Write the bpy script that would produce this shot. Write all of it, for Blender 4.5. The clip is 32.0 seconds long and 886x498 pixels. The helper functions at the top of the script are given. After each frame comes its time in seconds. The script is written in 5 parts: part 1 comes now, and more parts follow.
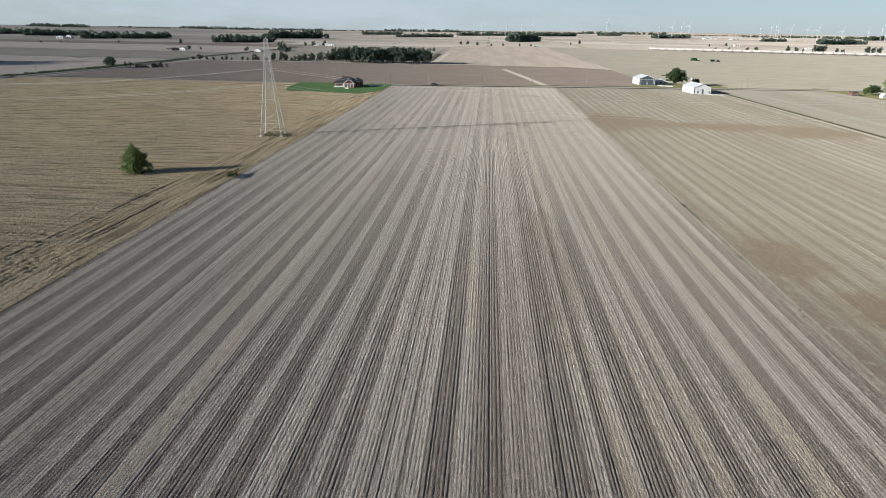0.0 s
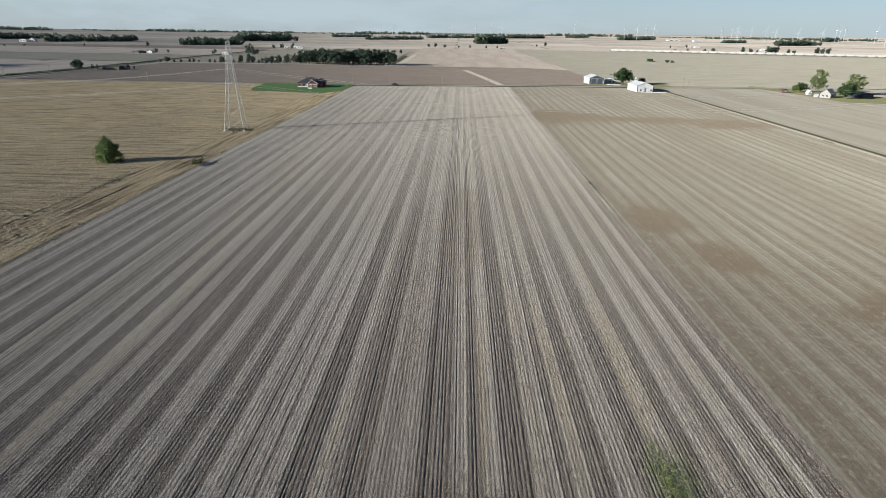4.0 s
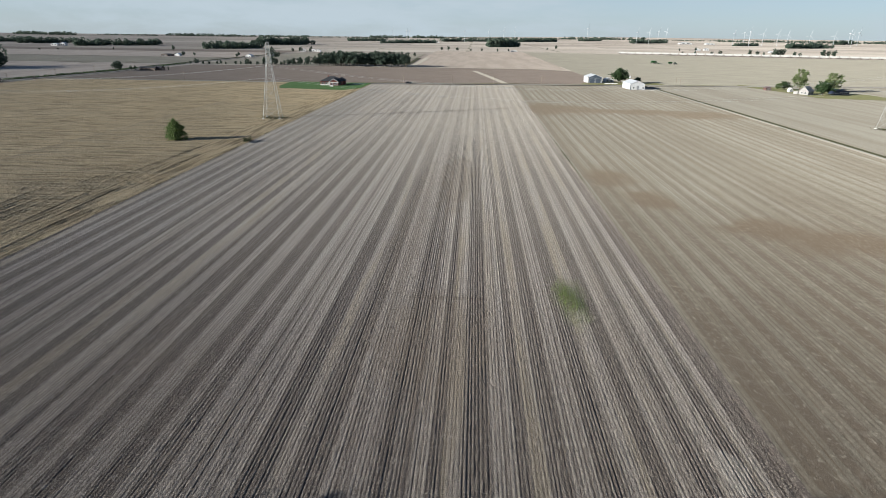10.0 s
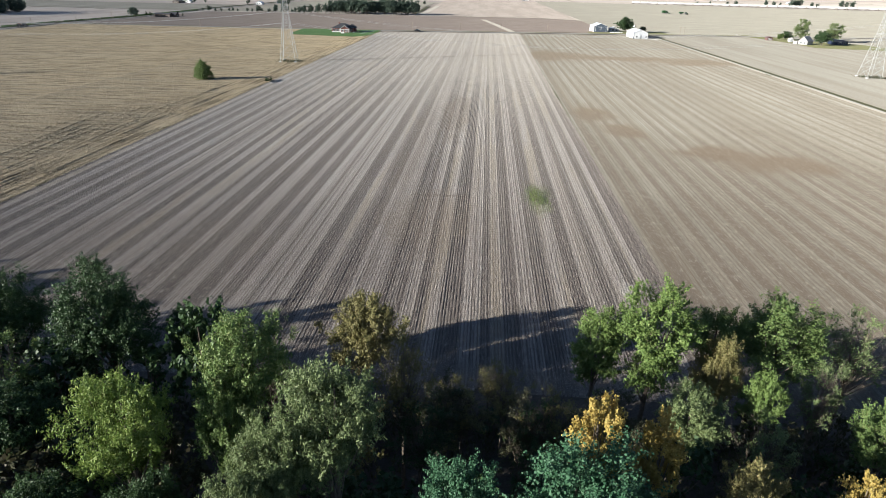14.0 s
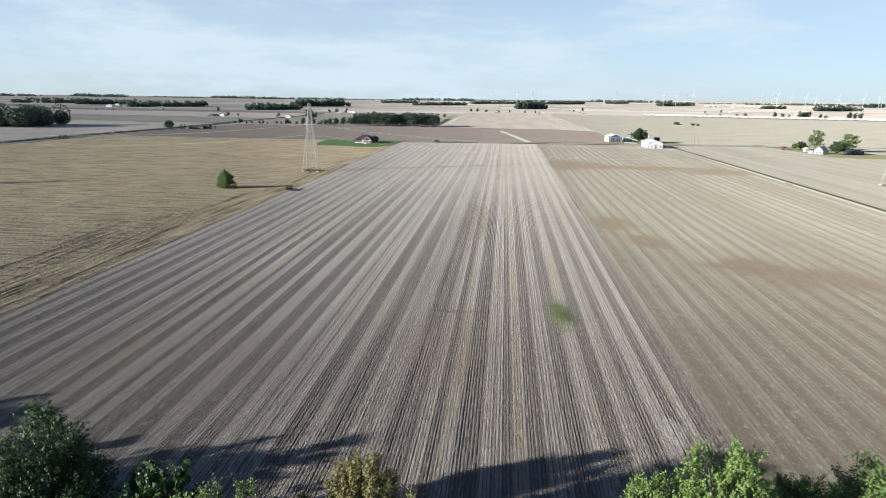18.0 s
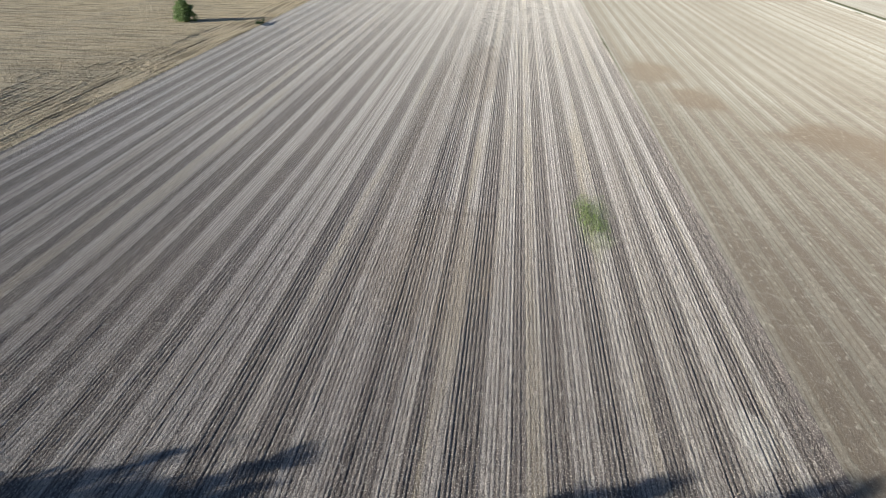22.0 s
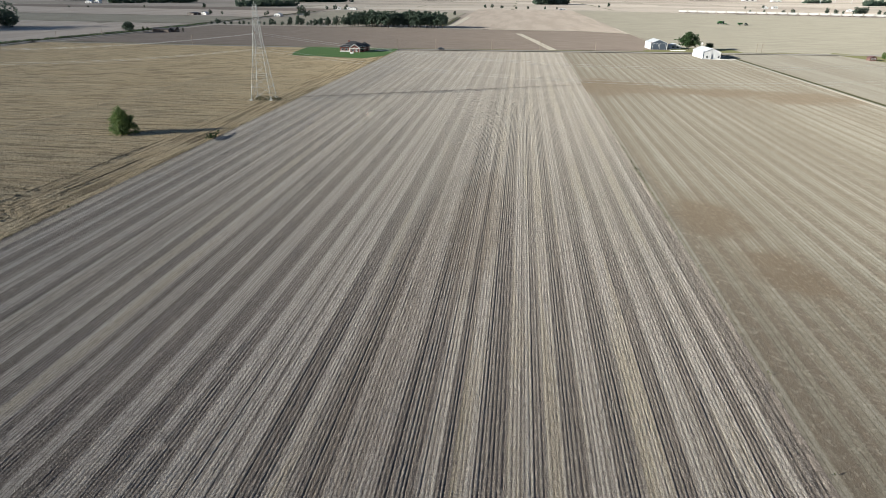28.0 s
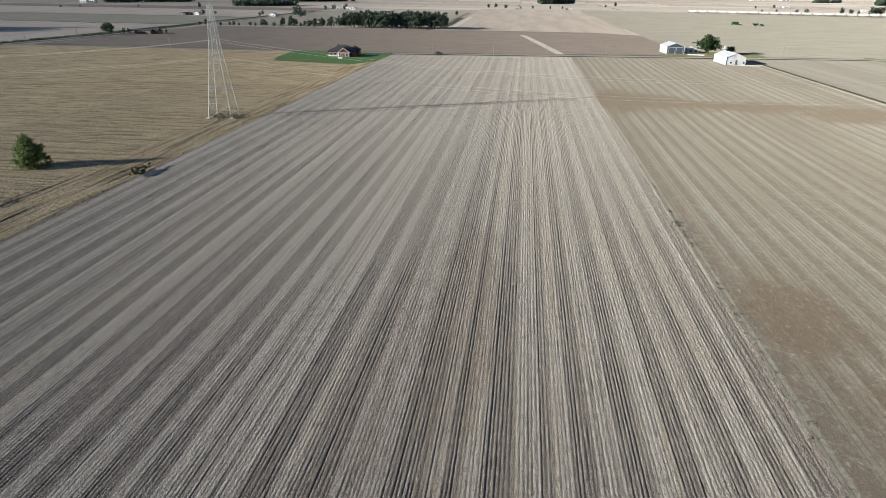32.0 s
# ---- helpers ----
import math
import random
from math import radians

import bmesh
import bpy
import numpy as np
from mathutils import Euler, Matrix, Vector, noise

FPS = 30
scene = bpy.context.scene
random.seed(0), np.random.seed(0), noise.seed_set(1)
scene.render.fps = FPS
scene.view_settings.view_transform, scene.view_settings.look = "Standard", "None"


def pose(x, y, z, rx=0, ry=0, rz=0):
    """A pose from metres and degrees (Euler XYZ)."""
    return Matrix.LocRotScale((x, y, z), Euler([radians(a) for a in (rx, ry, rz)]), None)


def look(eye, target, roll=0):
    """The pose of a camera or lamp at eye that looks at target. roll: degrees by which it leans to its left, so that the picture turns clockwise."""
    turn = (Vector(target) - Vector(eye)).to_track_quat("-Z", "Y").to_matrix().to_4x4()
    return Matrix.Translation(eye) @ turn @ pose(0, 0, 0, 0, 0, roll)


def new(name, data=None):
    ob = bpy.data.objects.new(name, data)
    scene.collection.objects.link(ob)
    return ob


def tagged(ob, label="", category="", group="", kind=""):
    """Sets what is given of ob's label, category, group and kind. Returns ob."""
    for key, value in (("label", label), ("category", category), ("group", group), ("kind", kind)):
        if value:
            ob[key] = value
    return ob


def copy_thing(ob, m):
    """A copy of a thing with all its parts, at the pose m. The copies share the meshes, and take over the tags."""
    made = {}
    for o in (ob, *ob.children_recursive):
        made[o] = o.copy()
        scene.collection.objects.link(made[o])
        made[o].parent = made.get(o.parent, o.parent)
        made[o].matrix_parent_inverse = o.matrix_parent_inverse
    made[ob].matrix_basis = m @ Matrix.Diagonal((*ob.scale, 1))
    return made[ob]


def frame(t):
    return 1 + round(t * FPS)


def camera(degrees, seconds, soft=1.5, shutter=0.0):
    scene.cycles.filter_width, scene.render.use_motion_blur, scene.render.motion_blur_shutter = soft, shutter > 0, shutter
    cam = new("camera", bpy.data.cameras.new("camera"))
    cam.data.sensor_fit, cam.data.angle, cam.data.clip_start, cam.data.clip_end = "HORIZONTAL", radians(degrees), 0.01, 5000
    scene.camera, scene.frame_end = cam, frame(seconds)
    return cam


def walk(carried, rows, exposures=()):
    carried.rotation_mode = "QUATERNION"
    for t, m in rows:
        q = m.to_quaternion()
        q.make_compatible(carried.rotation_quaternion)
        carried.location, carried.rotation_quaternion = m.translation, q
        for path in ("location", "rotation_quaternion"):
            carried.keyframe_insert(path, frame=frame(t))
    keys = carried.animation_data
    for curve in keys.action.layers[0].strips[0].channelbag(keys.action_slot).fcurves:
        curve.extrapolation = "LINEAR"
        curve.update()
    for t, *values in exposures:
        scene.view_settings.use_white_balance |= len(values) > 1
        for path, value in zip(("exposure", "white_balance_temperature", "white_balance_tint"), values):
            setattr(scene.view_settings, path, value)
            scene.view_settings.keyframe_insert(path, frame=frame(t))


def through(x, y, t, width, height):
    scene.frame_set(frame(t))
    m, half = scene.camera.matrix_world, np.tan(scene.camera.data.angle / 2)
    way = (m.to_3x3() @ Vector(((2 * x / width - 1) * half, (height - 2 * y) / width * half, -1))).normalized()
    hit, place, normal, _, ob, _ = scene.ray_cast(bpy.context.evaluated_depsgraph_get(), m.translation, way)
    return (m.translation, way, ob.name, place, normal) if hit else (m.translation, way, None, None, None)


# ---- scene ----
cam = camera(73.8, 32.0, soft=0.6)

# The flight: seconds, place, then heading, tilt and lean in degrees.
PATH = [
    (0, 3.013, -33.453, 35.998, 3.922, -20.586, 1.031),
    (0.5, 5.045, -35.609, 36.089, 3.796, -20.550, 0.989),
    (1, 6.871, -37.830, 36.159, 3.623, -20.525, 0.932),
    (1.5, 8.407, -40.115, 36.219, 3.265, -20.520, 0.905),
    (2, 9.669, -42.475, 36.270, 2.720, -20.493, 0.908),
    (2.5, 10.701, -45.094, 36.315, 2.095, -20.436, 0.917),
    (3, 11.602, -47.655, 36.345, 1.802, -20.413, 0.929),
    (3.5, 12.451, -50.564, 36.347, 1.594, -20.381, 0.945),
    (5.5, 15.029, -64.139, 36.269, 0.887, -20.256, 0.834),
    (6, 15.430, -67.385, 36.306, 0.781, -20.243, 0.802),
    (6.5, 15.872, -70.679, 36.351, 0.682, -20.223, 0.804),
    (7, 16.223, -73.980, 36.375, 0.540, -20.201, 0.790),
    (7.5, 16.522, -77.140, 36.342, 0.430, -20.199, 0.757),
    (8, 16.836, -80.354, 36.279, 0.435, -20.171, 0.758),
    (8.5, 16.998, -83.636, 36.186, 1.555, -20.121, 0.772),
    (9, 17.222, -86.902, 36.107, 2.169, -20.088, 0.782),
    (9.5, 17.507, -90.126, 36.030, 2.611, -20.056, 0.789),
    (10, 17.863, -93.136, 35.940, 2.733, -20.034, 0.808),
    (10.5, 18.336, -96.003, 35.852, 2.846, -20.014, 0.826),
    (11, 18.910, -98.829, 35.767, 2.894, -20.000, 0.829),
    (11.5, 19.511, -101.650, 35.695, 2.926, -19.972, 0.836),
    (12, 20.113, -104.479, 35.649, 3.075, -19.950, 0.855),
    (12.5, 20.672, -107.670, 35.591, 3.180, -19.913, 0.914),
    (13, 21.176, -111.077, 35.560, 3.282, -22.373, 1.045),
    (13.5, 21.597, -114.371, 35.625, 3.298, -24.379, 1.121),
    (14, 21.948, -117.545, 35.737, 3.606, -24.386, 1.150),
    (14.5, 22.116, -119.852, 35.879, 3.893, -24.347, 1.114),
    (16.5, 21.987, -117.946, 36.070, 4.873, -24.256, 0.923),
    (17, 21.915, -115.814, 36.094, 5.035, -24.278, 0.896),
    (17.5, 21.798, -113.096, 36.063, 5.408, -20.781, 0.883),
    (18, 21.649, -110.632, 35.819, 5.676, -14.518, 0.866),
    (18.5, 21.562, -108.372, 35.484, 5.801, -16.273, 0.884),
    (18.7, 21.506, -107.044, 35.436, 5.762, -23.259, 0.898),
    (18.8, 21.477, -106.379, 35.413, 5.743, -26.620, 0.904),
    (18.9, 21.449, -105.715, 35.389, 5.723, -29.957, 0.911),
    (19, 21.421, -105.051, 35.365, 5.704, -33.277, 0.918),
    (19.5, 21.329, -101.530, 35.411, 5.766, -37.658, 0.929),
    (20, 21.258, -98.190, 35.524, 5.873, -37.710, 0.871),
    (20.5, 21.184, -94.715, 35.645, 5.943, -37.824, 0.802),
    (21, 21.027, -91.220, 35.759, 6.007, -36.989, 0.742),
    (21.5, 20.865, -87.730, 35.856, 6.070, -33.952, 0.726),
    (22, 20.701, -84.254, 35.962, 6.124, -30.883, 0.740),
    (22.5, 20.523, -80.701, 36.103, 6.206, -27.859, 0.788),
    (23, 20.328, -77.162, 36.274, 6.273, -24.908, 0.855),
    (23.5, 20.096, -73.622, 36.372, 6.290, -23.717, 0.901),
    (24, 19.808, -69.636, 36.419, 6.301, -23.767, 0.929),
    (24.5, 19.530, -65.975, 36.429, 6.342, -23.788, 0.954),
    (25, 19.241, -62.299, 36.450, 6.342, -23.802, 0.944),
    (25.5, 19.106, -58.498, 36.502, 6.383, -23.804, 0.951),
    (27.5, 19.450, -42.952, 36.825, 6.722, -23.731, 0.774),
    (28, 19.413, -38.724, 36.829, 6.787, -23.759, 0.749),
    (28.5, 19.366, -34.358, 36.828, 6.812, -23.761, 0.754),
    (29, 19.276, -29.947, 36.808, 6.868, -23.782, 0.779),
    (29.5, 19.150, -25.680, 36.768, 6.909, -23.801, 0.810),
    (30, 19.056, -21.420, 36.729, 6.944, -23.809, 0.822),
    (30.5, 19.051, -17.020, 36.710, 7.019, -23.829, 0.818),
    (31, 19.099, -12.656, 36.707, 7.059, -23.834, 0.777),
    (31.5, 19.118, -8.310, 36.700, 7.119, -23.843, 0.739),
    (32, 19.061, -4.079, 36.679, 7.171, -23.829, 0.763),
]


def flight(row):
    t, x, y, z, yaw, pitch, lean = row
    a, b = radians(yaw), radians(pitch)
    way = Vector((-math.sin(a) * math.cos(b), math.cos(a) * math.cos(b), math.sin(b)))
    eye = Vector((x, y, z))
    return (t, look(eye, eye + way * 10, lean))


# The drone's camera exposes for itself: seconds, stops.
EXPOSURES = [
    (0, 0.92, 6400, 10), (6, 0.85, 6330, 9), (10, 0.92, 6330, 10), (12.4, 1.05, 6330, 10), (13.5, 1.33, 6300, 11), (17, 1.48, 6200, 10), (17.5, 1.42, 6150, 10),
    (18, 1.35, 6200, 10), (18.5, 1.05, 6250, 11), (19, 0.58, 6150, 12), (19.5, 1.05, 6150, 11), (20, 1.64, 5950, 10), (21, 1.86, 6000, 10), (22, 1.62, 6220, 10),
    (23, 1.42, 6350, 10), (24, 1.24, 6400, 9), (25.5, 1.06, 6600, 10), (28, 1.06, 6500, 9), (32, 1.01, 6430, 10),
]
walk(cam, [flight(r) for r in PATH], EXPOSURES)

# ---- daylight ----
SUN_AZ, SUN_EL = 244.0, 15.0
world = bpy.data.worlds.new("sky")
scene.world = world
world.use_nodes = True
wn = world.node_tree
sky = wn.nodes.new("ShaderNodeTexSky")
sky.sky_type, sky.sun_disc = "NISHITA", False
sky.sun_elevation, sky.sun_rotation = radians(SUN_EL), radians(SUN_AZ)
sky.dust_density, sky.ozone_density, sky.air_density = 0.4, 3.0, 0.7
wtex = wn.nodes.new("ShaderNodeTexCoord")
wmap = wn.nodes.new("ShaderNodeMapping")
wmap.inputs["Scale"].default_value = (1.6, 3.0, 7.0)
wnoise = wn.nodes.new("ShaderNodeTexNoise")
wnoise.inputs["Scale"].default_value, wnoise.inputs["Detail"].default_value, wnoise.inputs["Roughness"].default_value = 2.2, 7.0, 0.58
wramp = wn.nodes.new("ShaderNodeMapRange")
wramp.interpolation_type = "SMOOTHSTEP"
for key, value in (("From Min", 0.40), ("From Max", 0.66), ("To Min", 0.62), ("To Max", 1.0)):
    wramp.inputs[key].default_value = value
wmix = wn.nodes.new("ShaderNodeMix")
wmix.data_type = "RGBA"
wsep = wn.nodes.new("ShaderNodeSeparateXYZ")
wlow = wn.nodes.new("ShaderNodeMapRange")
for key, value in (("From Min", 0.12), ("From Max", 0.34), ("To Min", 1.0), ("To Max", 0.0)):
    wlow.inputs[key].default_value = value
wmul = wn.nodes.new("ShaderNodeMath")
wmul.operation = "MULTIPLY"
wn.links.new(wtex.outputs["Generated"], wsep.inputs[0])
wn.links.new(wsep.outputs[2], wlow.inputs["Value"])
wn.links.new(wramp.outputs[0], wmul.inputs[0])
wn.links.new(wlow.outputs[0], wmul.inputs[1])
wmix.inputs["B"].default_value = (4.95, 5.8, 6.3, 1)
wn.links.new(wtex.outputs["Generated"], wmap.inputs["Vector"])
wn.links.new(wmap.outputs[0], wnoise.inputs["Vector"])
wn.links.new(wnoise.outputs[0], wramp.inputs["Value"])
wn.links.new(wmul.outputs[0], wmix.inputs["Factor"])
wn.links.new(sky.outputs[0], wmix.inputs["A"])
wn.links.new(wmix.outputs["Result"], wn.nodes["Background"].inputs[0])
wn.nodes["Background"].inputs[1].default_value = 0.056
sun = new("sun", bpy.data.lights.new("sun", "SUN"))
sun.data.energy, sun.data.angle, sun.data.color = 5.0, radians(0.55), (1.0, 0.98, 0.905)
sd = Vector((math.sin(radians(SUN_AZ)) * math.cos(radians(SUN_EL)), math.cos(radians(SUN_AZ)) * math.cos(radians(SUN_EL)), math.sin(radians(SUN_EL))))
sun.matrix_world = look(sd * 100, (0, 0, 0))


# ---- materials ----
class Graph:
    """Short spellings for the nodes of one material."""

    def __init__(self, name, rough=0.9, metal=0.0, spec=0.2):
        self.mat = bpy.data.materials.new(name)
        self.mat.use_nodes = True
        self.t = self.mat.node_tree
        self.out = self.t.nodes["Principled BSDF"]
        self.out.inputs["Roughness"].default_value = rough
        self.out.inputs["Metallic"].default_value = metal
        self.out.inputs["Specular IOR Level"].default_value = spec
        self.out.inputs["Diffuse Roughness"].default_value = 1.0 if rough > 0.85 else 0.0

    def put(self, socket, value):
        if isinstance(value, bpy.types.NodeSocket):
            self.t.links.new(value, socket)
        elif isinstance(value, tuple) and len(value) == 3 and socket.type == "RGBA":
            socket.default_value = (*value, 1)
        else:
            socket.default_value = value

    def math(self, op, a, b=0.0, c=0.0):
        n = self.t.nodes.new("ShaderNodeMath")
        n.operation = op
        for k, v in enumerate((a, b, c)):
            self.put(n.inputs[k], v)
        return n.outputs[0]

    def place(self):
        n = self.t.nodes.new("ShaderNodeNewGeometry")
        s = self.t.nodes.new("ShaderNodeSeparateXYZ")
        self.t.links.new(n.outputs["Position"], s.inputs[0])
        return s.outputs[0], s.outputs[1], s.outputs[2]

    def vec(self, x, y, z=0.0):
        n = self.t.nodes.new("ShaderNodeCombineXYZ")
        for k, v in enumerate((x, y, z)):
            self.put(n.inputs[k], v)
        return n.outputs[0]

    def local(self):
        return self.t.nodes.new("ShaderNodeTexCoord").outputs["Object"]

    def noise(self, v, scale, detail=3.0, rough=0.55):
        n = self.t.nodes.new("ShaderNodeTexNoise")
        self.put(n.inputs["Vector"], v)
        n.inputs["Scale"].default_value, n.inputs["Detail"].default_value, n.inputs["Roughness"].default_value = scale, detail, rough
        return n.outputs[0]

    def ramp(self, v, lo, hi, a=0.0, b=1.0):
        n = self.t.nodes.new("ShaderNodeMapRange")
        n.interpolation_type = "SMOOTHSTEP"
        self.put(n.inputs["Value"], v)
        for key, x in (("From Min", lo), ("From Max", hi), ("To Min", a), ("To Max", b)):
            self.put(n.inputs[key], x)
        return n.outputs[0]

    def mix(self, f, a, b, how="MIX"):
        n = self.t.nodes.new("ShaderNodeMix")
        n.data_type, n.blend_type = "RGBA", how
        self.put(n.inputs["Factor"], f)
        self.put(n.inputs["A"], a)
        self.put(n.inputs["B"], b)
        return n.outputs["Result"]

    def random(self):
        return self.t.nodes.new("ShaderNodeObjectInfo").outputs["Random"]

    def island(self):
        return self.t.nodes.new("ShaderNodeNewGeometry").outputs["Random Per Island"]

    def column(self, name):
        n = self.t.nodes.new("ShaderNodeAttribute")
        n.attribute_name = name
        return n.outputs["Fac"]

    def bump(self, h, strength, dist):
        n = self.t.nodes.new("ShaderNodeBump")
        n.inputs["Strength"].default_value, n.inputs["Distance"].default_value = strength, dist
        self.t.links.new(h, n.inputs["Height"])
        self.t.links.new(n.outputs[0], self.out.inputs["Normal"])

    def done(self, colour):
        self.put(self.out.inputs["Base Color"], colour)
        return self.mat


def spot(g, x, y, cx, cy, rx, ry, wob, lo=0.6, hi=1.3):
    """1 inside a ragged oval patch, 0 outside."""
    dx, dy = g.math("DIVIDE", g.math("SUBTRACT", x, cx), rx), g.math("DIVIDE", g.math("SUBTRACT", y, cy), ry)
    r = g.math("SQRT", g.math("ADD", g.math("MULTIPLY", dx, dx), g.math("MULTIPLY", dy, dy)))
    r = g.math("ADD", r, g.math("MULTIPLY", g.math("SUBTRACT", wob, 0.5), 1.6))
    return g.ramp(r, lo, hi, 1.0, 0.0)


def strip_soil():
    """Soil, straw, stubble; each crop row's straw and painted furrow shade come with the mesh."""
    g = Graph("harvested_strip_soil")
    x, y, z = g.place()
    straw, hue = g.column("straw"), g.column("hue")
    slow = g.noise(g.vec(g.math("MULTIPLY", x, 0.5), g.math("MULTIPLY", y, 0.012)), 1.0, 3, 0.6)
    cover_shade = g.math("ADD", straw, g.math("MULTIPLY", g.math("SUBTRACT", slow, 0.5), 0.5))
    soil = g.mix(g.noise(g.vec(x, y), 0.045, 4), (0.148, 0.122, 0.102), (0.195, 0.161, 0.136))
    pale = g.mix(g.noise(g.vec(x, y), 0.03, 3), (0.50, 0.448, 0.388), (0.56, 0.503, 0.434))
    col = g.mix(g.ramp(cover_shade, 0.0, 1.0), soil, pale)
    # furrow shade, painted in as a near-black soil colour
    col = g.mix(g.ramp(cover_shade, 0.05, -0.55, 0.0, 0.75), col, (0.085, 0.069, 0.058))
    warm = g.math("MULTIPLY", g.ramp(hue, 0.45, 1.0), g.ramp(g.noise(g.vec(g.math("MULTIPLY", x, 0.35), g.math("MULTIPLY", y, 0.02)), 1.0, 3), 0.42, 0.62))
    col = g.mix(g.math("MULTIPLY", warm, 0.55), col, (0.40, 0.33, 0.215))
    # the far end is paled in its colour, standing in for haze
    paled = g.ramp(g.math("ADD", y, g.math("MULTIPLY", g.noise(g.vec(x, y), 0.02, 3), 60.0)), 10.0, 210.0, 0.0, 0.62)
    col = g.mix(paled, col, (0.565, 0.51, 0.415))
    # the colour is dimmed towards the wood, for light lost at steep views
    near_dim = g.math("ADD", y, g.math("MULTIPLY", g.noise(g.vec(x, y), 0.03, 3), 40.0))
    col = g.mix(g.ramp(near_dim, 45.0, -35.0, 0.0, 0.85), col, (0.56, 0.54, 0.535), "MULTIPLY")
    # worn ground: bare brown places, the weedy place, the end rows
    wob = g.noise(g.vec(g.math("MULTIPLY", x, 2.0), y), 0.16, 4)
    bare = g.math("MAXIMUM", spot(g, x, y, 13.5, -27.0, 8.0, 14.0, wob), spot(g, x, y, 14.0, 60.0, 5.0, 30.0, wob))
    bare = g.math("MAXIMUM", bare, g.math("MULTIPLY", spot(g, x, y, -24.0, -44.0, 20.0, 18.0, wob), 0.5))
    bare = g.math("MAXIMUM", bare, g.math("MULTIPLY", spot(g, x, y, 6.5, 20.0, 3.0, 60.0, wob), 0.6))
    col = g.mix(g.math("MULTIPLY", bare, 0.42), col, (0.185, 0.14, 0.094))
    turn = spot(g, x, y, 14.8, -15.2, 5.5, 0.7, wob)
    col = g.mix(g.math("MULTIPLY", turn, 0.5), col, (0.11, 0.08, 0.055))
    spill = spot(g, x, y, 41.8, -50.0, 1.3, 3.6, wob, 0.8, 1.1)
    col = g.mix(g.math("MULTIPLY", spill, 0.5), col, (0.47, 0.43, 0.37))
    weed = spot(g, x, y, 32.8, -14.5, 2.6, 8.0, wob)
    col = g.mix(g.math("MULTIPLY", weed, 0.45), col, (0.16, 0.185, 0.07))
    ends = g.ramp(g.math("ADD", y, g.math("MULTIPLY", wob, 6.0)), -62.0, -66.0)
    col = g.mix(g.math("MULTIPLY", ends, 0.7), col, (0.20, 0.165, 0.135))
    # a thin dark streak across the rows, in line with the pylon
    off = g.math("SUBTRACT", g.math("SUBTRACT", y, 204.0), g.math("MULTIPLY", x, 0.5))
    cross_streak = g.ramp(g.math("ABSOLUTE", g.math("ADD", off, g.math("MULTIPLY", g.math("SUBTRACT", wob, 0.5), 3.0))), 0.5, 1.7, 0.55, 0.0)
    col = g.mix(cross_streak, col, (0.16, 0.122, 0.092))
    # clods and broken straw, coarse and fine
    clump = g.noise(g.vec(g.math("MULTIPLY", x, 1.6), g.math("MULTIPLY", y, 0.55)), 1.5, 4, 0.75)
    col = g.mix(g.ramp(clump, 0.36, 0.50, 0.5, 0.0), col, (0.10, 0.08, 0.067))
    col = g.mix(g.ramp(clump, 0.54, 0.66, 0.0, 0.4), col, (0.56, 0.495, 0.42))
    grain = g.noise(g.vec(x, g.math("MULTIPLY", y, 0.8)), 7.0, 4, 0.8)
    col = g.mix(g.ramp(grain, 0.38, 0.52, 0.85, 0.0), col, (0.085, 0.068, 0.057))
    fleck = g.noise(g.vec(g.math("MULTIPLY", x, 1.4), y), 6.0, 3, 0.7)
    col = g.mix(g.ramp(fleck, 0.53, 0.66, 0.0, 0.75), col, (0.58, 0.51, 0.425))
    g.bump(g.math("ADD", grain, clump), 1.0, 0.2)
    return g.done(col)


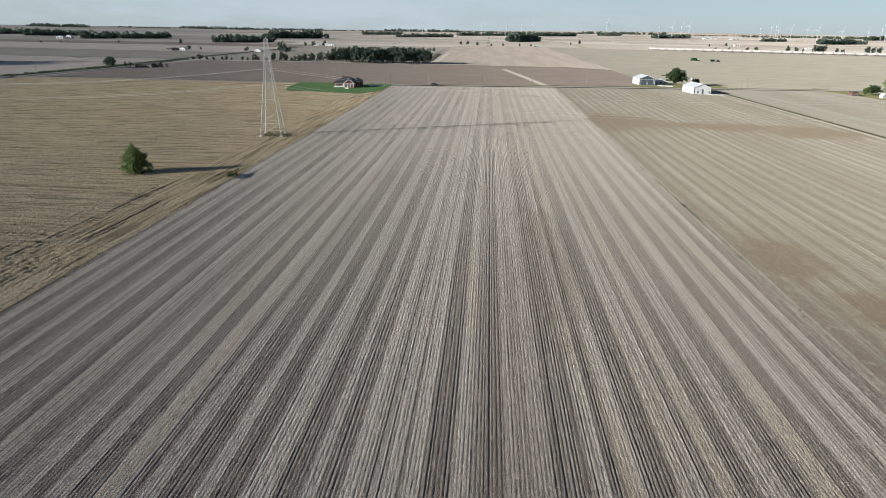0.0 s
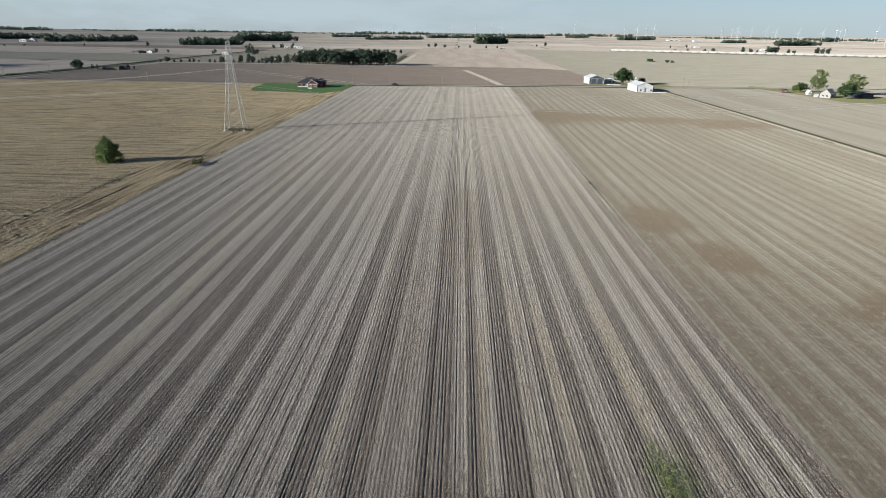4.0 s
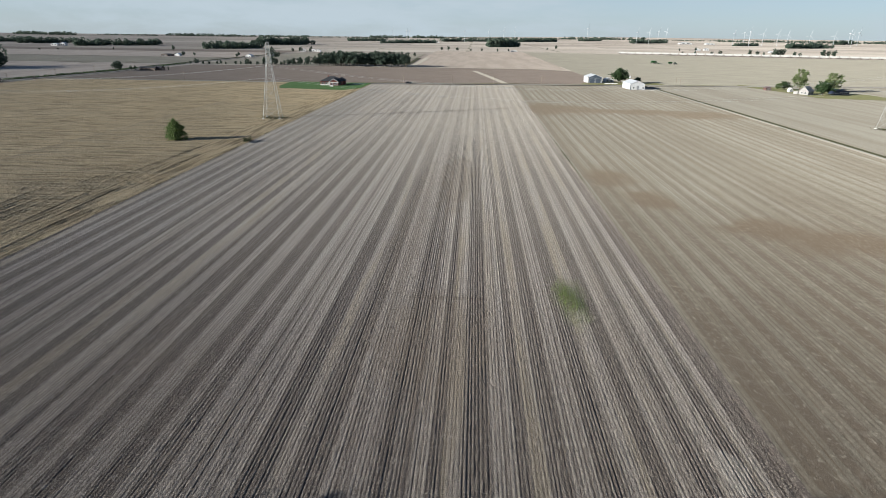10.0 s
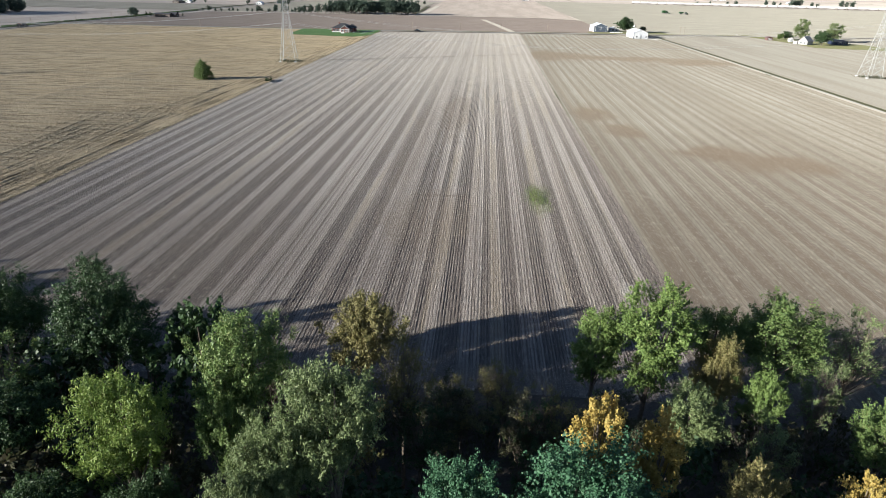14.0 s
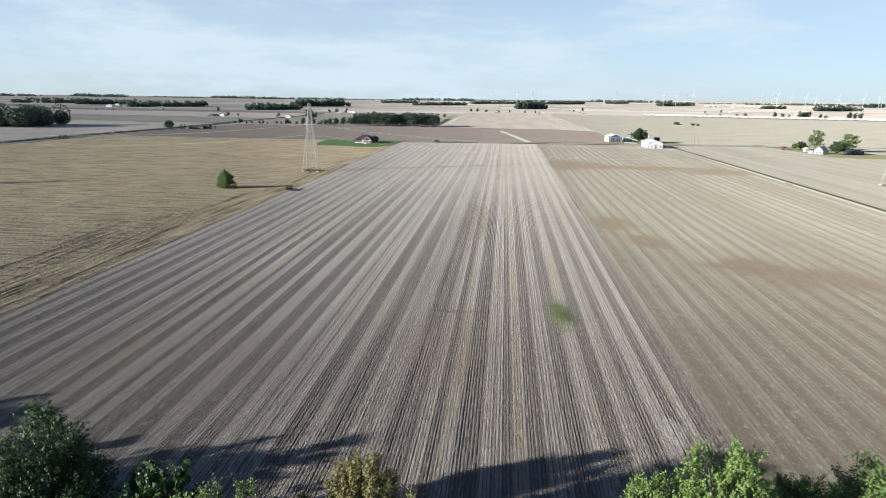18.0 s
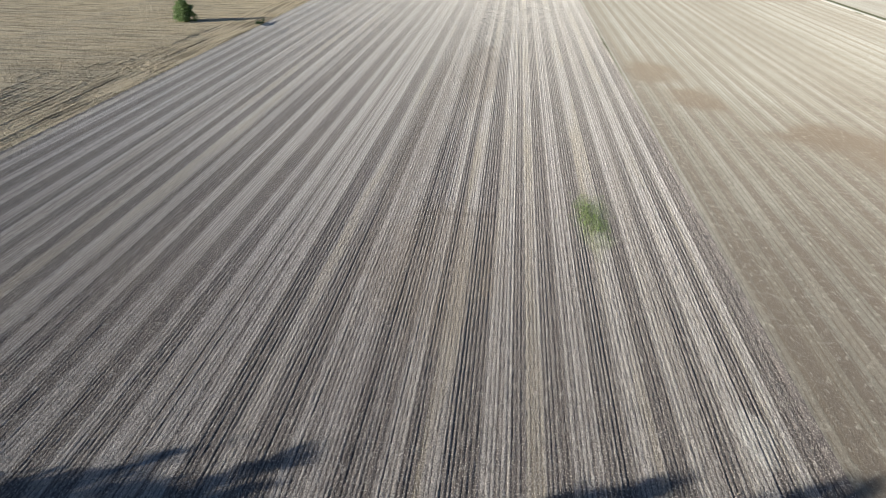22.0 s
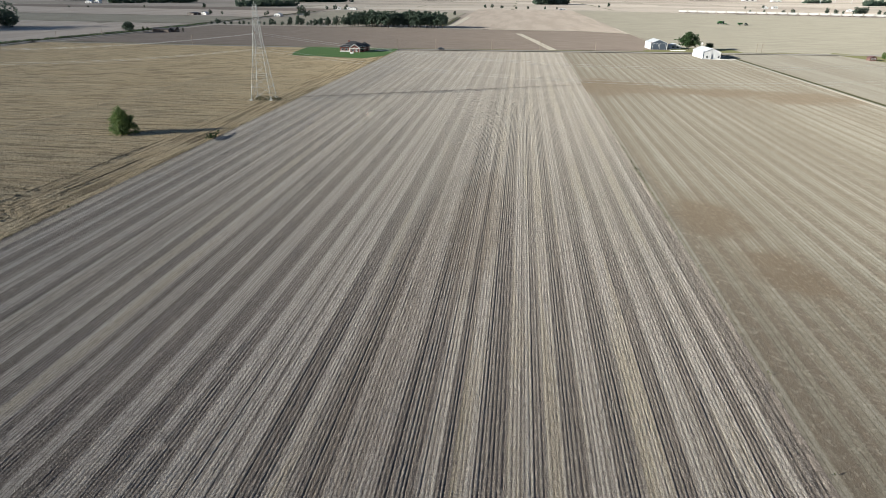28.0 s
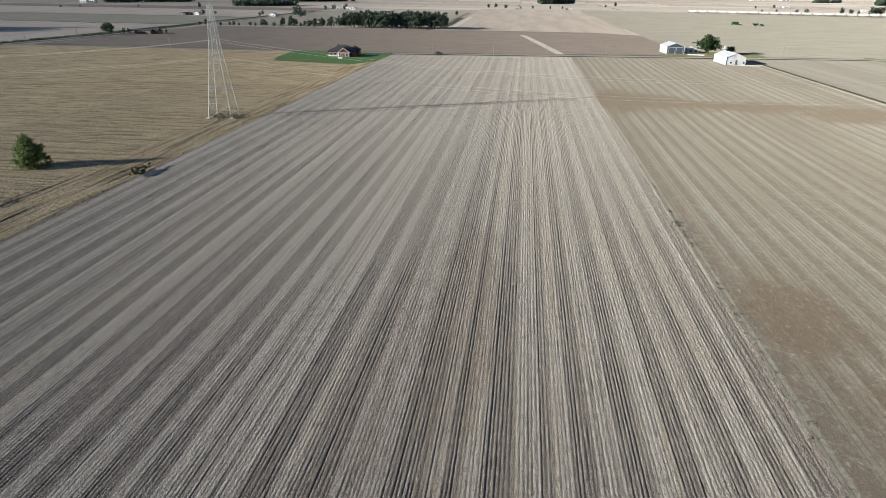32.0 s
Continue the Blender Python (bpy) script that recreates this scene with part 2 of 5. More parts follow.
def corn_soil():
    g = Graph("corn_stubble_soil")
    x, y, z = g.place()
    wob = g.noise(g.vec(x, y), 0.05, 4)
    head = g.ramp(g.math("ADD", x, g.math("MULTIPLY", g.math("SUBTRACT", wob, 0.5), 22.0)), -74.0, -70.0)
    across = g.noise(g.vec(g.math("MULTIPLY", x, 0.05), g.math("MULTIPLY", y, 1.5)), 1.0, 4, 0.75)
    along = g.noise(g.vec(g.math("MULTIPLY", x, 1.1), g.math("MULTIPLY", y, 0.04)), 1.0, 4, 0.65)
    wide = g.noise(g.vec(g.math("MULTIPLY", x, 0.008), g.math("MULTIPLY", y, 0.16)), 1.0, 3, 0.6)
    lines = g.math("ADD", g.math("MULTIPLY", across, g.math("SUBTRACT", 1.0, head)), g.math("MULTIPLY", along, head))
    col = g.mix(g.noise(g.vec(x, y), 0.02, 4), (0.36, 0.276, 0.162), (0.43, 0.336, 0.206))
    col = g.mix(g.ramp(wide, 0.4, 0.65, 0.0, 0.5), col, (0.42, 0.35, 0.23))
    col = g.mix(g.ramp(lines, 0.43, 0.52, 0.75, 0.0), col, (0.11, 0.084, 0.05))
    col = g.mix(g.ramp(lines, 0.55, 0.64, 0.0, 0.7), col, (0.50, 0.40, 0.26))
    crop = g.math("COSINE", g.math("MULTIPLY", g.math("ADD", y, g.math("MULTIPLY", wob, 1.5)), 2 * math.pi / 4.57))
    col = g.mix(g.math("MULTIPLY", g.ramp(crop, 0.5, 1.0, 0.0, 0.5), g.math("SUBTRACT", 1.0, head)), col, (0.46, 0.385, 0.25))
    churn = spot(g, x, y, -80.0, 18.0, 17.0, 60.0, wob)
    col = g.mix(g.math("MULTIPLY", churn, 0.2), col, (0.17, 0.13, 0.08))
    grain = g.noise(g.vec(x, g.math("MULTIPLY", y, 0.6)), 2.4, 4, 0.75)
    col = g.mix(g.ramp(grain, 0.38, 0.52, 0.65, 0.0), col, (0.10, 0.076, 0.044))
    fleck = g.noise(g.vec(x, g.math("MULTIPLY", y, 1.5)), 6.0, 2, 0.6)
    col = g.mix(g.ramp(fleck, 0.58, 0.7, 0.0, 0.7), col, (0.46, 0.38, 0.245))
    g.bump(grain, 1.0, 0.25)
    return g.done(col)


def bean_soil():
    g = Graph("bean_stubble_soil")
    x, y, z = g.place()
    straw = g.column("straw")
    wob = g.noise(g.vec(x, y), 0.03, 5, 0.6)
    col = g.mix(g.noise(g.vec(x, y), 0.012, 4), (0.183, 0.170, 0.132), (0.225, 0.210, 0.164))
    swath = g.math("ADD", straw, g.math("MULTIPLY", g.math("SUBTRACT", wob, 0.5), 0.8))
    col = g.mix(g.ramp(swath, 0.35, 0.8, 0.0, 0.8), col, (0.285, 0.27, 0.222))
    col = g.mix(g.ramp(swath, 0.3, -0.05, 0.0, 0.75), col, (0.14, 0.112, 0.085))
    fine = g.noise(g.vec(g.math("MULTIPLY", x, 1.5), g.math("MULTIPLY", y, 0.015)), 1.0, 4, 0.65)
    col = g.mix(g.ramp(fine, 0.38, 0.56, 0.4, 0.0), col, (0.18, 0.145, 0.10))
    # chaff thrown out in swirls behind the harvester
    bend = g.math("MULTIPLY", g.noise(g.vec(x, y), 0.35, 2), 6.0)
    chaff = g.noise(g.vec(g.math("ADD", g.math("MULTIPLY", x, 0.5), bend), g.math("SUBTRACT", g.math("MULTIPLY", y, 0.9), bend)), 0.9, 3, 0.6)
    col = g.mix(g.ramp(chaff, 0.50, 0.72, 0.0, 0.3), col, (0.36, 0.34, 0.285))
    col = g.mix(g.ramp(chaff, 0.46, 0.30, 0.0, 0.22), col, (0.15, 0.122, 0.09))
    rag = g.math("ADD", g.math("MULTIPLY", wob, 1.6), g.math("MULTIPLY", g.noise(g.vec(x, g.math("MULTIPLY", y, 0.7)), 0.12, 4, 0.65), 1.2))
    rag = g.math("SUBTRACT", rag, 0.9)
    low = spot(g, x, y, 62.0, 222.0, 22.0, 18.0, rag, 0.45, 1.45)
    for cx, cy, rx, ry in ((94.0, 215.0, 36.0, 11.0), (126.0, 206.0, 22.0, 13.0), (55.0, 66.0, 6.0, 13.0), (60.0, 46.0, 5.0, 11.0), (78.0, 22.0, 9.0, 7.0), (88.0, 16.0, 12.0, 8.0)):
        low = g.math("MAXIMUM", low, spot(g, x, y, cx, cy, rx, ry, rag, 0.45, 1.45))
    col = g.mix(g.math("MULTIPLY", low, 0.9), col, (0.148, 0.112, 0.075))
    # browner and darker towards the near end
    near_brown = g.ramp(g.math("ADD", y, g.math("MULTIPLY", wob, 60.0)), 120.0, -20.0)
    col = g.mix(g.math("MULTIPLY", near_brown, 0.9), col, (0.60, 0.55, 0.53), "MULTIPLY")
    weeds = g.math("MULTIPLY", spot(g, x, y, 47.4, 90.0, 0.6, 34.0, wob), 0.3)
    col = g.mix(weeds, col, (0.12, 0.11, 0.06))
    clump = g.noise(g.vec(g.math("MULTIPLY", x, 1.4), g.math("MULTIPLY", y, 0.7)), 1.3, 4, 0.7)
    col = g.mix(g.ramp(clump, 0.36, 0.48, 0.4, 0.0), col, (0.11, 0.09, 0.065))
    col = g.mix(g.ramp(clump, 0.55, 0.68, 0.0, 0.35), col, (0.42, 0.385, 0.31))
    grain = g.noise(g.vec(x, g.math("MULTIPLY", y, 0.7)), 5.0, 5, 0.8)
    col = g.mix(g.ramp(grain, 0.38, 0.54, 0.65, 0.0), col, (0.10, 0.082, 0.06))
    fleck = g.noise(g.vec(g.math("MULTIPLY", x, 1.5), y), 7.0, 2, 0.6)
    col = g.mix(g.ramp(fleck, 0.56, 0.68, 0.0, 0.3), col, (0.42, 0.38, 0.30))
    g.bump(g.math("ADD", grain, clump), 0.6, 0.1)
    return g.done(col)


def field_soil(name, a, b, c, sx, sy, patch=0.012):
    """A far field: two tones in patches and rows along one way."""
    g = Graph(name)
    x, y, z = g.place()
    col = g.mix(g.noise(g.vec(x, y), patch, 4), a, b)
    rows = g.noise(g.vec(g.math("MULTIPLY", x, sx), g.math("MULTIPLY", y, sy)), 1.0, 4, 0.6)
    col = g.mix(g.ramp(rows, 0.40, 0.62, 0.0, 0.6), col, c)
    grain = g.noise(g.vec(x, y), 1.2, 4, 0.7)
    col = g.mix(g.ramp(grain, 0.35, 0.6, 0.35, 0.0), col, tuple(0.5 * v for v in a))
    g.bump(grain, 0.8, 0.3)
    return g.done(col)


def farmland():
    """The open country: a patchwork of plots with grassy bounds."""
    g = Graph("open_farmland")
    x, y, z = g.place()
    b = g.t.nodes.new("ShaderNodeTexBrick")
    g.put(b.inputs["Vector"], g.vec(x, y))
    for key, v in (("Scale", 1.0), ("Mortar Size", 4.0), ("Mortar Smooth", 0.3), ("Bias", 0.1), ("Brick Width", 430.0), ("Row Height", 170.0)):
        b.inputs[key].default_value = v
    g.put(b.inputs["Color1"], (0.37, 0.328, 0.275))
    g.put(b.inputs["Color2"], (0.21, 0.175, 0.146))
    g.put(b.inputs["Mortar"], (0.10, 0.095, 0.055))
    col = g.mix(g.ramp(g.noise(g.vec(x, y), 0.006, 5), 0.4, 0.8, 0.0, 0.4), b.outputs["Color"], (0.24, 0.22, 0.195))
    rows = g.noise(g.vec(g.math("MULTIPLY", x, 0.02), g.math("MULTIPLY", y, 0.002)), 1.0, 4, 0.6)
    col = g.mix(g.ramp(rows, 0.45, 0.65, 0.0, 0.4), col, (0.30, 0.265, 0.23))
    return g.done(col)


def lawn_grass(name, a, b):
    g = Graph(name)
    x, y, z = g.place()
    n = g.noise(g.vec(x, y), 0.25, 4)
    f = g.noise(g.vec(x, y), 4.0, 4, 0.7)
    g.bump(f, 0.7, 0.1)
    return g.done(g.mix(g.ramp(f, 0.3, 0.7, 0.5, 0.0), g.mix(n, a, b), tuple(0.4 * v for v in a)))


def plain(name, a, b, scale=3.0, rough=0.7, metal=0.0, spec=0.3, bump=0.0):
    g = Graph(name, rough, metal, spec)
    n = g.noise(g.local(), scale, 5, 0.6)
    if bump:
        g.bump(n, bump, 0.05)
    col = g.mix(g.ramp(n, 0.3, 0.7), a, b)
    return g.done(g.mix(g.math("MULTIPLY", g.random(), 0.18), col, tuple(0.6 * v for v in a)))


def ribbed(name, a, b, width=0.3, rough=0.5, metal=0.0):
    """Ribbed sheet cladding with streaks down it."""
    g = Graph(name, rough, metal, 0.4)
    s = g.t.nodes.new("ShaderNodeSeparateXYZ")
    g.t.links.new(g.local(), s.inputs[0])
    w = g.math("COSINE", g.math("MULTIPLY", g.math("ADD", s.outputs[0], s.outputs[1]), 2 * math.pi / width))
    g.bump(w, 0.6, 0.04)
    dirt = g.noise(g.vec(g.math("MULTIPLY", g.math("ADD", s.outputs[0], s.outputs[1]), 1.5), g.math("MULTIPLY", s.outputs[2], 0.2)), 1.0, 4)
    return g.done(g.mix(g.ramp(dirt, 0.4, 0.75, 0.0, 0.7), a, b))


def leaves(name, a, b, c, through=0.22):
    g = Graph(name, 0.55, 0.0, 0.25)
    r = g.island()
    col = g.mix(g.ramp(r, 0.0, 0.55), a, b)
    col = g.mix(g.ramp(r, 0.72, 1.0), col, c)
    col = g.mix(g.math("MULTIPLY", g.random(), 0.3), col, tuple(0.55 * v for v in a))
    tr = g.t.nodes.new("ShaderNodeBsdfTranslucent")
    g.t.links.new(col, tr.inputs[0])
    mx = g.t.nodes.new("ShaderNodeMixShader")
    mx.inputs[0].default_value = through
    g.t.links.new(g.out.outputs[0], mx.inputs[1])
    g.t.links.new(tr.outputs[0], mx.inputs[2])
    g.t.links.new(mx.outputs[0], g.t.nodes["Material Output"].inputs[0])
    return g.done(col)


M_STRIP, M_CORN, M_BEAN = strip_soil(), corn_soil(), bean_soil()
M_BEAN_FAR = field_soil("bean_stubble_beyond_lane", (0.205, 0.188, 0.150), (0.25, 0.232, 0.188), (0.165, 0.138, 0.106), 0.16, 0.004)
M_PLOW = field_soil("chisel_ploughed_soil", (0.13, 0.103, 0.083), (0.19, 0.151, 0.122), (0.24, 0.196, 0.16), 0.05, 0.35, 0.02)
M_TAN = field_soil("pale_stubble_soil", (0.225, 0.206, 0.160), (0.275, 0.254, 0.20), (0.175, 0.154, 0.12), 0.03, 0.14)
M_MAUVE = field_soil("grey_brown_stubble_soil", (0.30, 0.25, 0.206), (0.345, 0.293, 0.243), (0.235, 0.194, 0.158), 0.06, 0.006)
M_WEST = field_soil("pale_pinkish_stubble_soil", (0.37, 0.315, 0.265), (0.42, 0.36, 0.305), (0.29, 0.245, 0.205), 0.06, 0.006)
M_LAND = farmland()
M_LAWN = lawn_grass("mown_lawn_grass", (0.052, 0.108, 0.03), (0.08, 0.15, 0.042))
M_ROUGH = lawn_grass("rough_verge_grass", (0.10, 0.105, 0.045), (0.17, 0.155, 0.075))
M_DITCH = lawn_grass("dark_ditch_growth", (0.045, 0.045, 0.022), (0.075, 0.07, 0.035))
M_PALE = field_soil("dry_grass_strip", (0.36, 0.325, 0.262), (0.42, 0.382, 0.315), (0.30, 0.265, 0.21), 0.8, 0.02, 0.05)
M_LITTER = lawn_grass("woodland_leaf_litter", (0.10, 0.082, 0.066), (0.135, 0.11, 0.09))
M_ROAD = plain("weathered_asphalt", (0.16, 0.15, 0.135), (0.22, 0.2, 0.18), 0.4, 0.9)
M_GRAVEL = plain("pale_gravel", (0.42, 0.40, 0.36), (0.54, 0.51, 0.46), 0.6, 0.95, bump=0.4)
M_LANE = plain("dusty_lane_gravel", (0.20, 0.195, 0.175), (0.27, 0.26, 0.235), 0.6, 0.95, bump=0.4)
M_BARK = plain("grey_brown_bark", (0.10, 0.078, 0.058), (0.17, 0.135, 0.105), 5.0, 0.95, bump=0.8)
M_STEEL = plain("galvanised_steel", (0.30, 0.31, 0.30), (0.4, 0.4, 0.38), 2.0, 0.6, 0.1)
M_WIRE = plain("aluminium_conductor", (0.55, 0.55, 0.54), (0.65, 0.65, 0.63), 1.0, 0.45, 0.5)
M_GLASSY = plain("porcelain_insulator_brown", (0.12, 0.07, 0.05), (0.17, 0.1, 0.07), 3.0, 0.25)
M_POLE = plain("creosoted_pole_wood", (0.27, 0.22, 0.17), (0.36, 0.30, 0.24), 3.0, 0.9, bump=0.4)
M_WHITE = ribbed("white_sheet_cladding", (0.58, 0.58, 0.57), (0.48, 0.47, 0.46))
M_WHITEROOF = ribbed("white_sheet_roofing", (0.55, 0.56, 0.57), (0.46, 0.46, 0.46), 0.4, 0.4)
M_BLUE = ribbed("slate_blue_sheet_cladding", (0.06, 0.08, 0.105), (0.05, 0.062, 0.08))
M_DKBLUE = ribbed("navy_sheet_cladding", (0.016, 0.026, 0.055), (0.022, 0.03, 0.05))
M_TRIM = plain("white_painted_trim", (0.62, 0.61, 0.59), (0.54, 0.53, 0.51), 2.0, 0.6)
M_SHINGLE = plain("charcoal_roof_shingle", (0.035, 0.036, 0.04), (0.065, 0.065, 0.07), 4.0, 0.9, bump=0.6)
M_GREYROOF = ribbed("pale_grey_roofing", (0.30, 0.285, 0.265), (0.24, 0.225, 0.21), 0.5)
M_BRICK = plain("red_brick_wall", (0.17, 0.06, 0.048), (0.22, 0.08, 0.062), 6.0, 0.9, bump=0.4)
M_PANE = plain("dark_window_pane", (0.025, 0.03, 0.035), (0.04, 0.045, 0.05), 1.0, 0.08, 0.0, 0.6)
M_DARK = plain("black_rubber", (0.02, 0.02, 0.02), (0.035, 0.035, 0.035), 4.0, 0.8)
M_CONC = plain("pale_concrete", (0.48, 0.46, 0.43), (0.58, 0.56, 0.52), 1.0, 0.9)
# white greyed and blued a little, with the haze in its colour
M_TURB = plain("hazed_white_turbine_paint", (0.5, 0.52, 0.54), (0.44, 0.46, 0.48), 0.05, 0.4)
M_WAGON = plain("off_white_wagon_paint", (0.58, 0.57, 0.54), (0.42, 0.40, 0.37), 0.6, 0.6)
M_IRON = plain("rusty_dark_iron", (0.06, 0.05, 0.045), (0.11, 0.085, 0.07), 2.0, 0.8)
M_GREEN = plain("green_machine_paint", (0.02, 0.07, 0.022), (0.03, 0.09, 0.03), 2.0, 0.4)
M_RED = plain("faded_red_paint", (0.17, 0.10, 0.085), (0.14, 0.08, 0.07), 2.0, 0.45)
M_BLACKCAR = plain("black_car_paint", (0.012, 0.012, 0.014), (0.02, 0.02, 0.022), 1.0, 0.25, 0.0, 0.5)
L_GREEN = leaves("maple_green_leaves", (0.085, 0.14, 0.04), (0.13, 0.185, 0.055), (0.19, 0.22, 0.08))
L_BRIGHT = leaves("fresh_green_leaves", (0.10, 0.16, 0.04), (0.145, 0.208, 0.056), (0.20, 0.25, 0.082))
L_DARK = leaves("deep_green_leaves", (0.028, 0.056, 0.02), (0.046, 0.084, 0.029), (0.072, 0.112, 0.045))
L_OLIVE = leaves("olive_brown_leaves", (0.145, 0.14, 0.05), (0.20, 0.175, 0.066), (0.25, 0.20, 0.09))
L_YELLOW = leaves("autumn_yellow_leaves", (0.30, 0.21, 0.055), (0.42, 0.31, 0.085), (0.27, 0.24, 0.07))
L_SILVER = leaves("silvery_willow_leaves", (0.105, 0.145, 0.056), (0.16, 0.202, 0.08), (0.24, 0.275, 0.13))
L_LIME = leaves("yellowing_green_leaves", (0.12, 0.18, 0.038), (0.17, 0.235, 0.05), (0.23, 0.27, 0.075))
# bluish green: distant haze is tinted into this leaf colour
L_FAR_HAZE = leaves("hazed_far_woodland_leaves", (0.05, 0.078, 0.056), (0.07, 0.098, 0.07), (0.088, 0.112, 0.078))
L_WEED = leaves("weed_leaves", (0.11, 0.16, 0.04), (0.16, 0.21, 0.055), (0.23, 0.25, 0.09))
L_TEAL = leaves("blue_green_leaves", (0.035, 0.095, 0.045), (0.055, 0.13, 0.065), (0.085, 0.165, 0.09))
L_STALK = leaves("broken_corn_stalks", (0.2, 0.16, 0.09), (0.27, 0.22, 0.13), (0.34, 0.28, 0.17), 0.15)
# dull olive darkened further, putting the wood's shade into the leaf colour
L_DUSK = leaves("dull_shade_toned_leaves", (0.05, 0.055, 0.026), (0.075, 0.075, 0.036), (0.09, 0.075, 0.042))
L_DRY = leaves("dry_stalks", (0.24, 0.195, 0.125), (0.32, 0.265, 0.175), (0.38, 0.32, 0.22), 0.15)


# ---- building helpers ----
def gz(x, y):
    """The country rises a little far out."""
    rise = min(max(0.55 + x / 2600.0, 0.08), 1.0)
    return 23.0 * rise * (max(math.hypot(x, y) - 2000.0, 0.0) / 3000.0) ** 2


def part(name, bm, material, parent, label=""):
    me = bpy.data.meshes.new(name)
    bm.to_mesh(me)
    bm.free()
    me.materials.append(material)
    ob = new(name, me)
    ob.parent = parent
    return tagged(ob, label)


def thing(name, x, y, rz, label, category, group="", z=None):
    ob = new(name)
    ob.matrix_basis = pose(x, y, gz(x, y) if z is None else z, 0, 0, rz)
    return tagged(ob, label, category, group)


def box(bm, x0, x1, y0, y1, z0, z1):
    m = Matrix.Translation(((x0 + x1) / 2, (y0 + y1) / 2, (z0 + z1) / 2)) @ Matrix.Diagonal((x1 - x0, y1 - y0, z1 - z0, 1))
    bmesh.ops.create_cube(bm, size=1, matrix=m)
    return bm


def boxes(*rows):
    bm = bmesh.new()
    for r in rows:
        box(bm, *r)
    return bm


def solid(bm, pts, quads):
    vs = [bm.verts.new(p) for p in pts]
    for q in quads:
        bm.faces.new([vs[k] for k in q])
    return bm


def gable(bm, x0, x1, y0, y1, z0, z1, eave=0.4, thick=0.2, ends=0.4):
    """A two-sided roof slab with its ridge along y."""
    xm = (x0 + x1) / 2
    k = (z1 - z0) / (xm - x0)
    for s in (-1, 1):
        xo = xm + s * ((x1 - x0) / 2 + eave)
        zo = z0 - k * eave
        p = [(xm, y0 - ends, z1), (xo, y0 - ends, zo), (xo, y1 + ends, zo), (xm, y1 + ends, z1)]
        q = p + [(a, b, c + thick) for a, b, c in p]
        solid(bm, q, [(0, 1, 2, 3), (7, 6, 5, 4), (0, 4, 5, 1), (1, 5, 6, 2), (2, 6, 7, 3), (3, 7, 4, 0)])
    return bm


def gabled_body(bm, x0, x1, y0, y1, z1, zr):
    xm = (x0 + x1) / 2
    p = [(x0, y0, 0), (x1, y0, 0), (x1, y0, z1), (xm, y0, zr), (x0, y0, z1)]
    q = p + [(a, y1, c) for a, b, c in p]
    return solid(bm, q, [(0, 1, 2, 3, 4), (9, 8, 7, 6, 5), (0, 5, 6, 1), (1, 6, 7, 2), (2, 7, 8, 3), (3, 8, 9, 4), (4, 9, 5, 0)])


def hip(bm, x0, x1, y0, y1, z0, z1, eave=0.5):
    x0, x1, y0, y1 = x0 - eave, x1 + eave, y0 - eave, y1 + eave
    d = min(x1 - x0, y1 - y0) / 2
    if x1 - x0 >= y1 - y0:
        r = [(x0 + d, (y0 + y1) / 2, z1), (x1 - d, (y0 + y1) / 2, z1)]
        f = [(0, 1, 5, 4), (1, 2, 5), (2, 3, 4, 5), (3, 0, 4)]
    else:
        r = [((x0 + x1) / 2, y0 + d, z1), ((x0 + x1) / 2, y1 - d, z1)]
        f = [(0, 1, 4), (1, 2, 5, 4), (2, 3, 5), (3, 0, 4, 5)]
    return solid(bm, [(x0, y0, z0), (x1, y0, z0), (x1, y1, z0), (x0, y1, z0), *r], [(3, 2, 1, 0), *f])


def bar(bm, a, b, ra, rb=None, n=4):
    """A tapered bar from a to b."""
    a, b = Vector(a), Vector(b)
    rb = ra if rb is None else rb
    q = (b - a).to_track_quat("Z", "Y")
    ring = []
    for p, r in ((a, ra), (b, rb)):
        ring.append([bm.verts.new(p + q @ Vector((r * math.cos(2 * math.pi * (k + 0.5) / n), r * math.sin(2 * math.pi * (k + 0.5) / n), 0))) for k in range(n)])
    for k in range(n):
        bm.faces.new((ring[0][k], ring[0][(k + 1) % n], ring[1][(k + 1) % n], ring[1][k]))
    bm.faces.new(ring[0][::-1])
    bm.faces.new(ring[1])
    return bm


def bars(rows, n=4):
    bm = bmesh.new()
    for a, b, ra, rb in rows:
        bar(bm, a, b, ra, rb, n)
    return bm


def from_arrays(name, verts, quads, material):
    """A mesh of quads from arrays."""
    me = bpy.data.meshes.new(name)
    me.vertices.add(len(verts))
    me.vertices.foreach_set("co", np.ascontiguousarray(verts, dtype=np.float32).ravel())
    me.loops.add(4 * len(quads))
    me.loops.foreach_set("vertex_index", np.ascontiguousarray(quads, dtype=np.int32).ravel())
    me.polygons.add(len(quads))
    me.polygons.foreach_set("loop_start", np.arange(0, 4 * len(quads), 4, dtype=np.int32))
    me.update(calc_edges=True)
    me.materials.append(material)
    return me


def sheet(name, pts, z, m, label):
    me = bpy.data.meshes.new(name)
    me.from_pydata([(x, y, z + gz(x, y)) for x, y in pts], [], [tuple(range(len(pts)))])
    me.materials.append(m)
    return tagged(new(name, me), label, kind="structure")


